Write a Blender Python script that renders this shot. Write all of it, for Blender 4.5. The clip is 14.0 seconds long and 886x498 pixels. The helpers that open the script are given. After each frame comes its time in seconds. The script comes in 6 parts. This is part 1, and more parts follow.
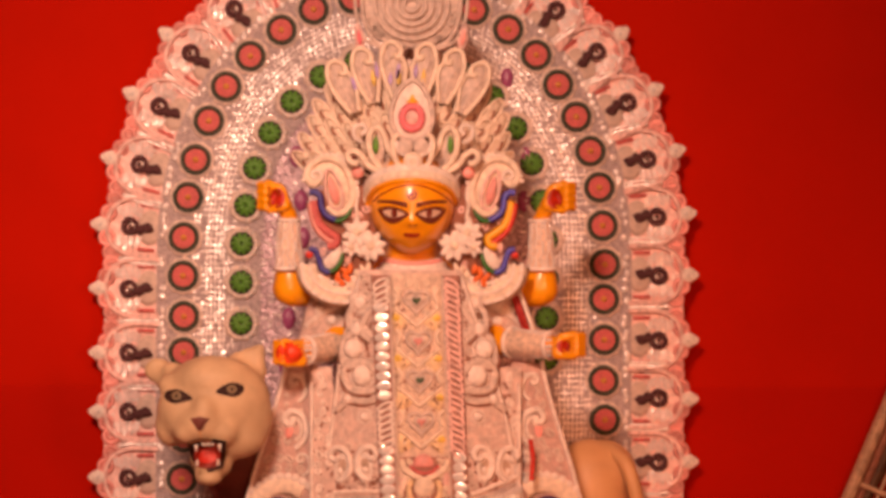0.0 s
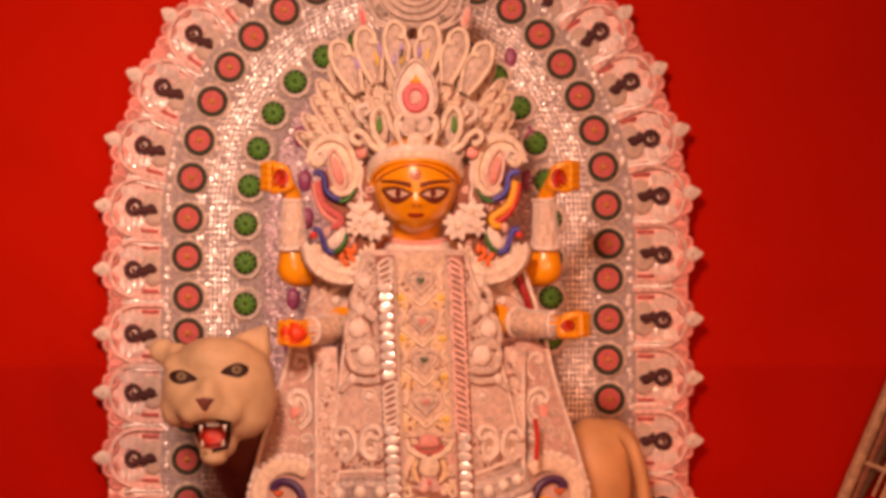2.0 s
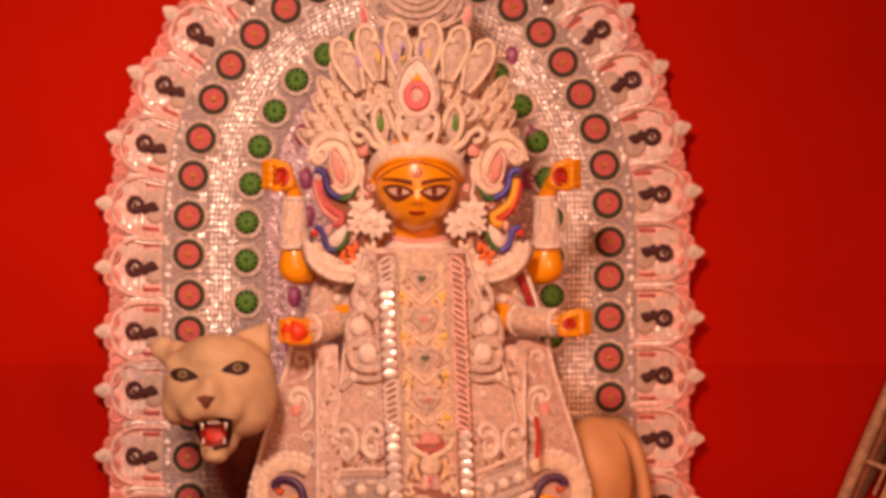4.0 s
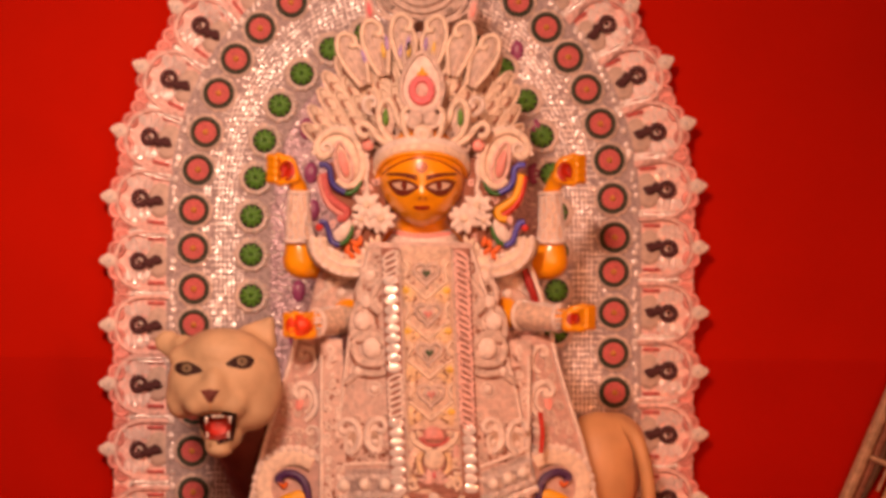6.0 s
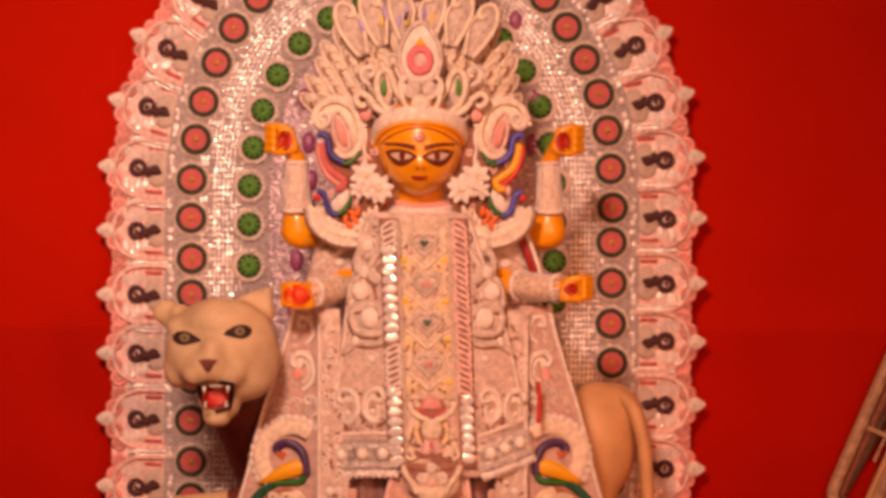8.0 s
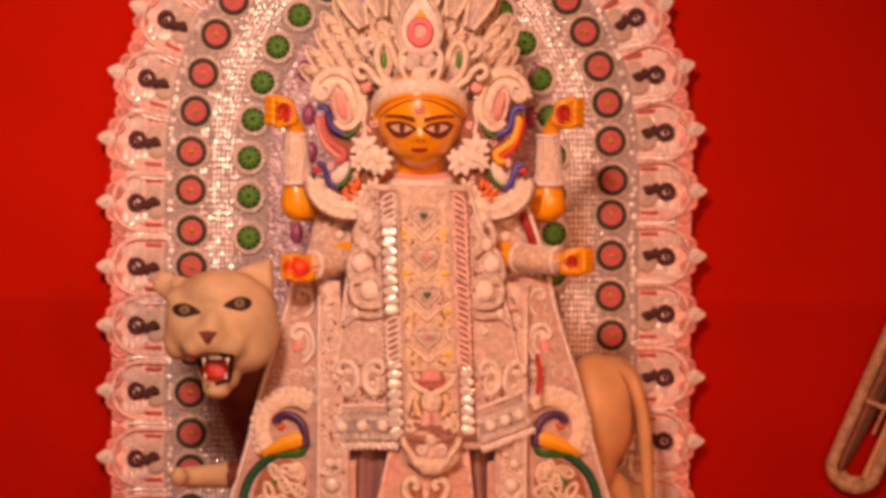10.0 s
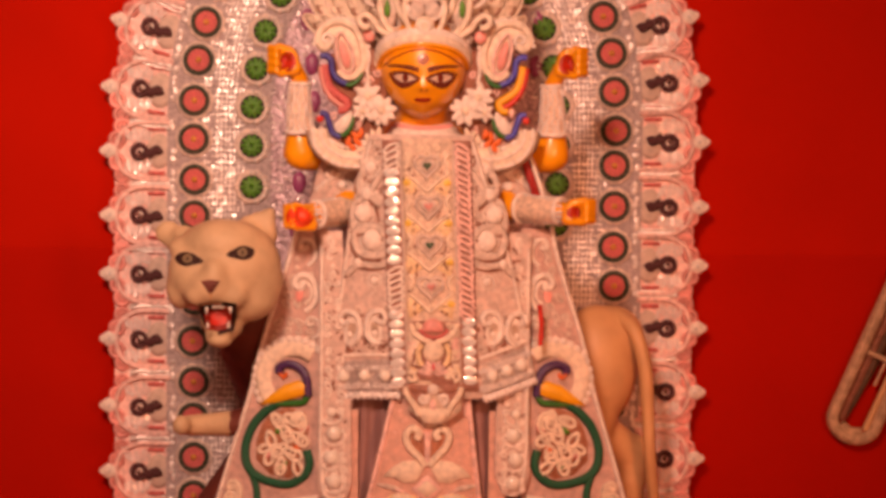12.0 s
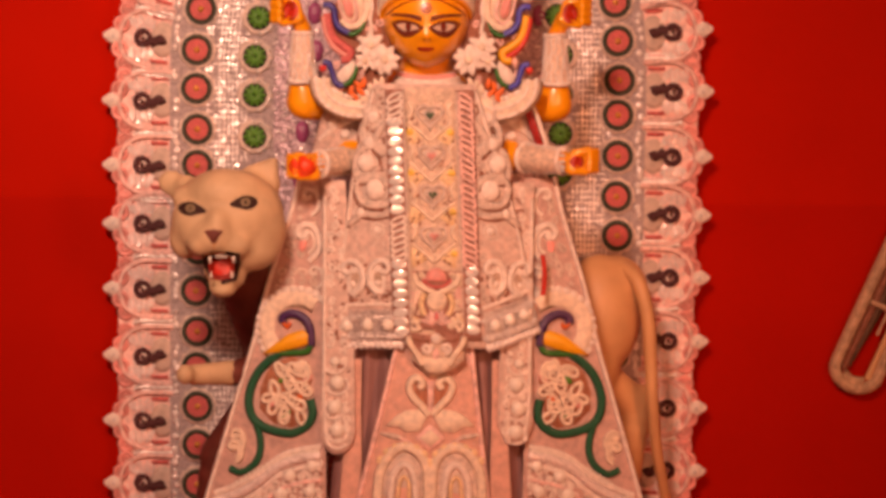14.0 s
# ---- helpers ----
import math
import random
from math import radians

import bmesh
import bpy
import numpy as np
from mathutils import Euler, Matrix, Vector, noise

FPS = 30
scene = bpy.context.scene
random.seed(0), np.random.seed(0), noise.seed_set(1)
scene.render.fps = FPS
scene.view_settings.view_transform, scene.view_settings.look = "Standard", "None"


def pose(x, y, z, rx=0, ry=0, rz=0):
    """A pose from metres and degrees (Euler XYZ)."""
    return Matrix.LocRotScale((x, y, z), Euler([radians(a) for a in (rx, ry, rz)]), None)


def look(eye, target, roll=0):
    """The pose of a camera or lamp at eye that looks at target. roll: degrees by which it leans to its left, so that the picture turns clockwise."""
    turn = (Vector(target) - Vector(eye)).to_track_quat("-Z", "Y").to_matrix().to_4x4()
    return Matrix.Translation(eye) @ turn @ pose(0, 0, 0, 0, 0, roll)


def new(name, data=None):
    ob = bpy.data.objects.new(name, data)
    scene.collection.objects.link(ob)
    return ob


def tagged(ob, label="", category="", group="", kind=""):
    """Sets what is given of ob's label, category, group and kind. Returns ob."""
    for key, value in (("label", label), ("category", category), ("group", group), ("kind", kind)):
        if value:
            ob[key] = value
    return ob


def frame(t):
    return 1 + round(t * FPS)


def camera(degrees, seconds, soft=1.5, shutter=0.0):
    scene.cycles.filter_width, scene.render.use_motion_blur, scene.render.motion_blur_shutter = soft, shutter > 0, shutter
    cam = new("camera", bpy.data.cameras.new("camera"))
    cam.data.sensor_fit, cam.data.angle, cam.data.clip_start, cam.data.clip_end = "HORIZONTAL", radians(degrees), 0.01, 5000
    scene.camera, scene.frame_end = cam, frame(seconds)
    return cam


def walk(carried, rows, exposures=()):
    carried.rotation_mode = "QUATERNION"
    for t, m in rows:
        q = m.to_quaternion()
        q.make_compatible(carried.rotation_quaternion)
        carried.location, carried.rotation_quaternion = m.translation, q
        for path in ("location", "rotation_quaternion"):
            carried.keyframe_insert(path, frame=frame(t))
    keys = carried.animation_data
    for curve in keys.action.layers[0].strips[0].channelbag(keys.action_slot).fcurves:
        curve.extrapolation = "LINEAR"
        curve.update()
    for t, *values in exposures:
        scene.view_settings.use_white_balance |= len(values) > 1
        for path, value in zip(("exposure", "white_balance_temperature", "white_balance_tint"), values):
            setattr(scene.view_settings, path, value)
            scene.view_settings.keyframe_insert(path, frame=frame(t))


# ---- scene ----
from mathutils.bvhtree import BVHTree

# ---------- camera: it stands still and tilts slowly down ----------
S = 0.00125          # metres to one drawing unit on the arch's plane
DIST = 4.245         # eye to the arch
ZC = 1.45            # height of the eye
cam = camera(26.0, 14.0, soft=3.8)
ROWS = [   # seconds, yaw, pitch, roll in degrees
    (0.0, -0.1422, 0.6367, -0.158),
    (0.5, 0.0538, 0.2373, -0.049),
    (1.0, -0.0262, 0.0259, -0.013),
    (1.5, 0.0000, 0.0000, 0.000),
    (2.0, -0.0224, 0.0361, 0.040),
    (2.5, 0.0099, 0.0595, 0.030),
    (3.0, 0.0302, 0.0769, 0.080),
    (5.5, 0.0510, -0.2020, -0.228),
    (6.0, 0.1496, -0.1808, -0.200),
    (6.5, 0.0729, -0.0097, -0.275),
    (7.0, 0.1238, -0.1201, -0.251),
    (7.5, 0.0968, -0.5093, -0.260),
    (7.7, 0.0988, -0.7650, -0.286),
    (9.8, 0.0041, -1.7529, -0.400),
    (10.0, 0.0710, -1.8987, -0.375),
    (10.5, 0.0995, -2.4959, -0.480),
    (11.0, 0.3232, -2.9049, -0.503),
    (11.5, 0.1191, -3.0729, -0.545),
    (12.0, 0.1417, -3.3887, -0.625),
    (12.5, 0.1863, -3.7702, -0.700),
    (13.0, 0.1695, -4.1302, -0.650),
    (13.5, 0.1766, -4.6287, -0.680),
    (14.0, 0.2188, -4.8934, -0.610),
]
walk(cam, [(t, pose(0, -DIST, ZC, 90 + p, 0, y) @ pose(0, 0, 0, 0, 0, -r)) for t, y, p, r in ROWS])

# ---------- light ----------
world = bpy.data.worlds.new("world")
world.use_nodes = True
world.node_tree.nodes["Background"].inputs[0].default_value = (1.0, 0.62, 0.42, 1)
world.node_tree.nodes["Background"].inputs[1].default_value = 0.12
scene.world = world
scene.view_settings.exposure = 0.0


def lamp(name, eye, target, power, size, colour):
    data = bpy.data.lights.new(name, "AREA")
    data.energy, data.size, data.color = power, size, colour
    ob = new(name, data)
    ob.matrix_world = look(eye, target)
    return ob


lamp("ceiling_lamp", (-0.55, -3.6, 2.8), (-0.65, 0, 1.60), 28, 0.4, (1.0, 0.56, 0.395)).data.spread = 1.45
lamp("side_lamp", (1.4, -3.7, 1.6), (0.20, 0, 1.0), 3.4, 0.4, (1.0, 0.33, 0.14)).data.spread = 0.8
# Unseen broad fill close to the eye, added to soften the shadows
lamp("front_fill", (0.10, -4.6, 1.5), (-0.1, 0, 0.95), 17.5, 1.0, (1.0, 0.41, 0.235))


# ---------- materials ----------
def material(name, colour, rough=0.6, metal=0.0, vary=0.12, scale=60.0, bump=0.25, fine=500.0, coat=0.0, sheen=0.0, rand=0.0):
    m = bpy.data.materials.new(name)
    m.use_nodes = True
    nt = m.node_tree
    n, l = nt.nodes, nt.links
    b = n["Principled BSDF"]
    co = n.new("ShaderNodeTexCoord")
    n1 = n.new("ShaderNodeTexNoise")
    n1.inputs["Scale"].default_value, n1.inputs["Detail"].default_value = scale, 5
    n2 = n.new("ShaderNodeTexNoise")
    n2.inputs["Scale"].default_value, n2.inputs["Detail"].default_value = fine, 3
    l.new(co.outputs["Object"], n1.inputs["Vector"])
    l.new(co.outputs["Object"], n2.inputs["Vector"])
    hsv = n.new("ShaderNodeHueSaturation")
    hsv.inputs["Color"].default_value = (*colour, 1)
    mr = n.new("ShaderNodeMapRange")
    mr.inputs["From Min"].default_value, mr.inputs["From Max"].default_value = 0.3, 0.7
    mr.inputs["To Min"].default_value, mr.inputs["To Max"].default_value = 1 - vary, 1 + vary
    l.new(n1.outputs["Fac"], mr.inputs["Value"])
    val = mr.outputs["Result"]
    if rand:
        oi = n.new("ShaderNodeObjectInfo")
        mr2 = n.new("ShaderNodeMapRange")
        mr2.inputs["To Min"].default_value, mr2.inputs["To Max"].default_value = 1 - rand, 1 + rand
        l.new(oi.outputs["Random"], mr2.inputs["Value"])
        mul = n.new("ShaderNodeMath")
        mul.operation = "MULTIPLY"
        l.new(val, mul.inputs[0])
        l.new(mr2.outputs["Result"], mul.inputs[1])
        val = mul.outputs[0]
    l.new(val, hsv.inputs["Value"])
    l.new(hsv.outputs["Color"], b.inputs["Base Color"])
    b.inputs["Metallic"].default_value = metal
    rr = n.new("ShaderNodeMapRange")
    rr.inputs["To Min"].default_value, rr.inputs["To Max"].default_value = max(0.02, rough - 0.1), min(1, rough + 0.1)
    l.new(n2.outputs["Fac"], rr.inputs["Value"])
    l.new(rr.outputs["Result"], b.inputs["Roughness"])
    bp = n.new("ShaderNodeBump")
    bp.inputs["Strength"].default_value, bp.inputs["Distance"].default_value = bump, 0.003
    l.new(n2.outputs["Fac"], bp.inputs["Height"])
    l.new(bp.outputs["Normal"], b.inputs["Normal"])
    b.inputs["Coat Weight"].default_value = coat
    b.inputs["Coat Roughness"].default_value = 0.08
    b.inputs["Sheen Weight"].default_value = sheen
    b.inputs["Specular IOR Level"].default_value = 0.5 if rough < 0.9 else 0.05
    return m


def glitter(name, colour, rough=0.28, cells=260.0, tilt=0.5, metal=0.85, spread=0.35):
    """Foil of small flakes, each tilted its own way."""
    m = bpy.data.materials.new(name)
    m.use_nodes = True
    nt = m.node_tree
    n, l = nt.nodes, nt.links
    b = n["Principled BSDF"]
    co = n.new("ShaderNodeTexCoord")
    vo = n.new("ShaderNodeTexVoronoi")
    vo.inputs["Scale"].default_value = cells
    l.new(co.outputs["Object"], vo.inputs["Vector"])
    geo = n.new("ShaderNodeNewGeometry")
    sub = n.new("ShaderNodeVectorMath")
    sub.operation = "SUBTRACT"
    sub.inputs[1].default_value = (0.5, 0.5, 0.5)
    l.new(vo.outputs["Color"], sub.inputs[0])
    sc = n.new("ShaderNodeVectorMath")
    sc.operation = "SCALE"
    sc.inputs["Scale"].default_value = tilt
    l.new(sub.outputs[0], sc.inputs[0])
    add = n.new("ShaderNodeVectorMath")
    l.new(sc.outputs[0], add.inputs[0])
    l.new(geo.outputs["Normal"], add.inputs[1])
    nor = n.new("ShaderNodeVectorMath")
    nor.operation = "NORMALIZE"
    l.new(add.outputs[0], nor.inputs[0])
    l.new(nor.outputs[0], b.inputs["Normal"])
    hsv = n.new("ShaderNodeHueSaturation")
    hsv.inputs["Color"].default_value = (*colour, 1)
    mr = n.new("ShaderNodeMapRange")
    mr.inputs["To Min"].default_value, mr.inputs["To Max"].default_value = 1 - spread, 1 + spread
    sep = n.new("ShaderNodeSeparateColor")
    l.new(vo.outputs["Color"], sep.inputs[0])
    l.new(sep.outputs[0], mr.inputs["Value"])
    l.new(mr.outputs["Result"], hsv.inputs["Value"])
    l.new(hsv.outputs["Color"], b.inputs["Base Color"])
    b.inputs["Metallic"].default_value, b.inputs["Roughness"].default_value = metal, rough
    return m


SHOLA = material("white_pith", (0.86, 0.75, 0.68), 0.65, vary=0.18, scale=90, bump=0.5)
SHOLA_GREY = material("greyish_pith", (0.69, 0.56, 0.49), 0.65, vary=0.25, scale=80, bump=0.6)
CREAM = material("cream_pith", (0.86, 0.71, 0.57), 0.65, vary=0.2, scale=80, bump=0.5)
PINKISH = material("pale_pink_pith", (0.84, 0.56, 0.51), 0.45, vary=0.3, scale=70, bump=0.5, rand=0.14)
PINK_LACE = material("pink_lace", (0.85, 0.36, 0.32), 0.45, vary=0.2, bump=0.3, rand=0.2)
PINK = material("coral_pink", (0.62, 0.135, 0.13), 0.5, vary=0.3, scale=200, bump=0.7)
HOT_PINK = material("bright_pink", (0.78, 0.17, 0.20), 0.4, vary=0.2)
RED = material("red_paint", (0.62, 0.03, 0.015), 0.4, vary=0.12)
DARK_RIM = material("dark_green_braid", (0.035, 0.045, 0.022), 0.5, vary=0.3, scale=300, bump=0.6)
BLACK = material("dark_brown_paint", (0.03, 0.007, 0.005), 0.8, vary=0.2)
GREEN = material("leaf_green", (0.10, 0.28, 0.03), 0.4, vary=0.3, scale=150)
TAIL_GREEN = material("dark_green_cord", (0.006, 0.105, 0.045), 0.5, vary=0.2, scale=200, bump=0.6)
GOLD = material("gold_bead", (0.62, 0.30, 0.06), 0.35, metal=0.3)
YELLOW = material("bright_yellow", (0.86, 0.42, 0.01), 0.4, vary=0.08)
ORANGE = material("orange_paint", (0.80, 0.16, 0.02), 0.4, vary=0.12)
BLUE = material("blue_violet", (0.035, 0.03, 0.26), 0.35, vary=0.2)
PURPLE = material("dark_purple", (0.07, 0.025, 0.11), 0.3, vary=0.15)
MAUVE = material("mauve_gem", (0.34, 0.08, 0.20), 0.25, vary=0.2)
SKIN = material("yellow_glazed_clay", (0.92, 0.37, 0.006), 0.3, vary=0.10, scale=25, bump=0.05, coat=0.7)
PALM = material("shaded_red_palm", (0.42, 0.02, 0.004), 0.5, vary=0.4, scale=60)
LAC = material("bright_red_lac", (0.75, 0.05, 0.008), 0.4, vary=0.3, scale=60)
EYE_WHITE = material("eye_white", (0.75, 0.55, 0.42), 0.3, vary=0.03, coat=0.4)
LIP = material("lip_red", (0.30, 0.02, 0.01), 0.35, vary=0.05)
LION = material("cream_painted_clay", (0.61, 0.43, 0.255), 0.6, vary=0.2, scale=14, bump=0.35, fine=120)
LION_TAN = material("tan_painted_clay", (0.66, 0.37, 0.17), 0.5, vary=0.10, scale=14, bump=0.12, fine=160)
LION_DARK = material("shade_and_nose_brown", (0.13, 0.03, 0.02), 0.65, vary=0.3, scale=25)
NET = material("mauve_grey_net", (0.44, 0.36, 0.36), 0.55, vary=0.35, scale=120, bump=0.7)
VIOLET = material("violet_foil", (0.42, 0.30, 0.62), 0.25, vary=0.3)
IRIS = material("dull_gold_iris", (0.22, 0.16, 0.09), 0.35, vary=0.15)
GEM_GREEN = material("dull_green_gem", (0.06, 0.10, 0.04), 0.3, vary=0.2)
DARK_RED = material("dark_red_ribbon", (0.36, 0.012, 0.01), 0.5, vary=0.2)
HOOK = material("dark_plum_velvet", (0.075, 0.022, 0.024), 0.8, vary=0.3, scale=200)
BIRD_GREEN = material("dark_bird_green", (0.03, 0.16, 0.022), 0.35, vary=0.2)
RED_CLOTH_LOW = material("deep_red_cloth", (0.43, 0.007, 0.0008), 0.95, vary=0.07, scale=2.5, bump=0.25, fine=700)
BLUE_BRIGHT = material("bright_blue", (0.06, 0.06, 0.45), 0.3, vary=0.2)
FOIL_YELLOW = material("yellow_foil", (0.80, 0.55, 0.10), 0.35, vary=0.3)
SKIRT = material("pale_lilac_cloth", (0.61, 0.41, 0.36), 0.8, vary=0.22, scale=70, bump=0.8, fine=360)
EYE_LINE = material("eye_line_paint", (0.16, 0.028, 0.016), 0.4, vary=0.2)
# Brown for painted shade in lace gaps and slits, and for inner cane
SHADE_BROWN = material("shade_brown", (0.30, 0.12, 0.075), 0.8, vary=0.3)
CUFF = material("pale_beaded_cloth", (0.72, 0.54, 0.42), 0.6, vary=0.3, scale=120, bump=0.45, fine=260)
LACE_FIELD = material("cream_lace_cloth", (0.70, 0.53, 0.42), 0.7, vary=0.25, scale=90, bump=0.8, fine=300)
SILVER = glitter("silver_foil", (0.95, 0.87, 0.84), 0.32, 230, 0.55, 0.3, 0.2)
LOBE_TAN = material("tan_grey_pith", (0.60, 0.47, 0.40), 0.6, vary=0.15, scale=90, bump=0.4)
LACE_YELLOW = material("yellow_cream_lace", (0.88, 0.66, 0.40), 0.55, vary=0.2, scale=120, bump=0.6)
PITH_TAN = material("tan_pith", (0.60, 0.43, 0.33), 0.65, vary=0.3, scale=70, bump=0.6)
CUT_GROUND = material("orange_brown_ground", (0.42, 0.17, 0.095), 0.7, vary=0.25, scale=120, bump=0.4)
BAND_BROWN = material("brown_pink_braid", (0.40, 0.19, 0.145), 0.7, vary=0.3, scale=150, bump=0.7)
WHITE_FOIL = glitter("white_foil", (0.98, 0.92, 0.90), 0.24, 200, 0.35, 0.15, 0.12)
SILVER_SOFT = glitter("silver_net", (0.84, 0.74, 0.71), 0.42, 330, 0.5, 0.2, 0.25)
SEQUIN_CLOTH = glitter("sequin_cloth", (0.46, 0.34, 0.38), 0.4, 300, 0.6, 0.35, 0.5)
SEQUIN = glitter("white_sequin", (0.98, 0.93, 0.90), 0.14, 60, 0.25, 0.35, 0.05)
PEARL = material("pearl", (0.85, 0.78, 0.70), 0.2, vary=0.05, bump=0.0, coat=0.5)
TUNIC = material("pale_embossed_cloth", (0.69, 0.52, 0.455), 0.7, vary=0.22, scale=70, bump=0.7, fine=330)
VELVET = material("dusty_pink_velvet", (0.72, 0.43, 0.345), 0.85, vary=0.18, scale=60, bump=0.6, fine=400, sheen=0.3)
SATIN = material("plum_satin", (0.34, 0.185, 0.175), 0.32, vary=0.2, scale=12, bump=0.1)
CANE = material("pale_cane", (0.56, 0.36, 0.22), 0.7, vary=0.3, scale=60, bump=0.7, fine=200)
CANE_DARK = material("dark_slot_brown", (0.11, 0.05, 0.022), 0.6, vary=0.35, scale=30, bump=0.4)
RED_CLOTH = material("red_cloth", (0.49, 0.009, 0.0008), 0.95, vary=0.07, scale=2.5, bump=0.25, fine=700, sheen=0.0)
PLASTER = material("plain_plaster", (0.55, 0.42, 0.33), 0.8, vary=0.08, scale=4, bump=0.2, fine=90)
FLOOR = material("grey_floor", (0.28, 0.22, 0.19), 0.6, vary=0.15, scale=6, bump=0.2, fine=120)


# ---------- helpers for building ----------
def at(u, v, d):
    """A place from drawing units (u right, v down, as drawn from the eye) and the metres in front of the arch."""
    k = S * (DIST - d) / DIST
    return Vector(((u - 784) * k, -d, ZC - (v - 441) * k))


def unit(d):
    return S * (DIST - d) / DIST


PLACE = {}


def mesh_of(name, bm, smooth=True):
    me = bpy.data.meshes.new(name)
    bm.normal_update()
    bm.to_mesh(me)
    bm.free()
    if smooth:
        me.shade_smooth()
    return me


def part(name, bm, mat, parent=None, label="", m=None, smooth=True):
    """Links a bmesh (or a ready mesh) as one object under a thing or a part."""
    me = bm if isinstance(bm, bpy.types.Mesh) else mesh_of(name, bm, smooth)
    if mat is not None and not me.materials:
        me.materials.append(mat)
    ob = new(name, me)
    m = m or Matrix()
    if parent is not None:
        ob.parent = parent
        ob.matrix_parent_inverse = PLACE[parent.name].inverted()
    ob.matrix_basis = m
    PLACE[ob.name] = m
    if label:
        tagged(ob, label)
    return ob


def thing(name, place, label, category, group="", kind=""):
    ob = new(name)
    ob.empty_display_size = 0.05
    ob.matrix_basis = Matrix.Translation(place)
    PLACE[ob.name] = Matrix.Translation(place)
    return tagged(ob, label, category, group, kind)


def cube(bm, m):
    w = [bm.verts.new(m @ Vector((x, y, z))) for x in (-0.5, 0.5) for y in (-0.5, 0.5) for z in (-0.5, 0.5)]
    for q in ((0, 1, 3, 2), (4, 6, 7, 5), (0, 4, 5, 1), (2, 3, 7, 6), (0, 2, 6, 4), (1, 5, 7, 3)):
        bm.faces.new([w[i] for i in q])


def box(bm, c, size, m=None):
    cube(bm, Matrix.Translation(c) @ (m or Matrix()) @ Matrix.Diagonal((*size, 1)))


def round_ball(bm, m, seg=12, rings=8, mat=0):
    rows = [[bm.verts.new(m @ Vector((math.sin(p) * math.cos(t), math.sin(p) * math.sin(t), math.cos(p)))) for t in (2 * math.pi * k / seg for k in range(seg))] for p in (math.pi * j / rings for j in range(1, rings))]
    top, low = bm.verts.new(m @ Vector((0, 0, 1))), bm.verts.new(m @ Vector((0, 0, -1)))
    for k in range(seg):
        j = (k + 1) % seg
        bm.faces.new((top, rows[0][k], rows[0][j])).material_index = mat
        bm.faces.new((low, rows[-1][j], rows[-1][k])).material_index = mat
        for A, B in zip(rows, rows[1:]):
            bm.faces.new((A[k], B[k], B[j], A[j])).material_index = mat


def ball(bm, c, r, m=None, seg=12, rings=8, mat=0):
    rr = r if hasattr(r, "__len__") else (r, r, r)
    round_ball(bm, Matrix.Translation(c) @ (m or Matrix()) @ Matrix.Diagonal((*rr, 1)), seg, rings, mat)


def smooth_path(points, n=8, closed=False):
    """Catmull-Rom through the points."""
    P = [Vector(p) for p in points]
    out, count = [], len(P)
    for i in range(count if closed else count - 1):
        if closed:
            a, b, c, e = P[i - 1], P[i], P[(i + 1) % count], P[(i + 2) % count]
        else:
            a, b, c, e = P[max(i - 1, 0)], P[i], P[i + 1], P[min(i + 2, count - 1)]
        for j in range(n):
            t = j / n
            out.append(0.5 * (2 * b + (c - a) * t + (2 * a - 5 * b + 4 * c - e) * t * t + (3 * b - a - 3 * c + e) * t ** 3))
    if not closed:
        out.append(P[-1])
    return out


def sweep(bm, path, radius, sides=8, closed=False, flat=1.0, mat=0):
    """A tube along a path of places; radius may be a number or a function of 0..1; flat squeezes it towards the wall."""
    n = len(path)
    rings = []
    for i, p in enumerate(path):
        a = path[i - 1] if (i or closed) else path[0]
        b = path[(i + 1) % n] if (i < n - 1 or closed) else path[-1]
        t = (b - a)
        t = t.normalized() if t.length > 1e-9 else Vector((1, 0, 0))
        ref = Vector((0, 1, 0))
        side = t.cross(ref)
        side = side.normalized() if side.length > 1e-4 else Vector((1, 0, 0))
        up = side.cross(t).normalized()
        r = radius(i / max(1, n - 1)) if callable(radius) else radius
        rings.append([bm.verts.new(p + side * (r * math.cos(x)) + up * (r * flat * math.sin(x))) for x in (2 * math.pi * k / sides for k in range(sides))])
    for i in range(n if closed else n - 1):
        A, B = rings[i], rings[(i + 1) % n]
        for k in range(sides):
            f = bm.faces.new((A[k], A[(k + 1) % sides], B[(k + 1) % sides], B[k]))
            f.material_index = mat
    if not closed:
        for R in (rings[0], rings[-1]):
            bm.faces.new(R).material_index = mat
    return bm


def slab(bm, outline, thick, rim=0.0, mat=0):
    """A plate: front outline of places (facing the eye), thickness backwards, edge chamfered by rim metres."""
    c = sum(outline, Vector()) / len(outline)
    back = Vector((0, thick, 0))
    front = []
    for p in outline:
        w = p - c
        front.append(bm.verts.new(c + w * (1 - rim / max(w.length, rim * 2 + 1e-6))))
    edge = [bm.verts.new(p + Vector((0, min(rim, thick * 0.6), 0))) for p in outline]
    rear = [bm.verts.new(p + back) for p in outline]
    n = len(outline)
    fs = [bm.faces.new(front), bm.faces.new(rear[::-1])]
    for i in range(n):
        j = (i + 1) % n
        fs.append(bm.faces.new((front[i], edge[i], edge[j], front[j])))
        fs.append(bm.faces.new((edge[i], rear[i], rear[j], edge[j])))
    for f in fs:
        f.material_index = mat
    return bm


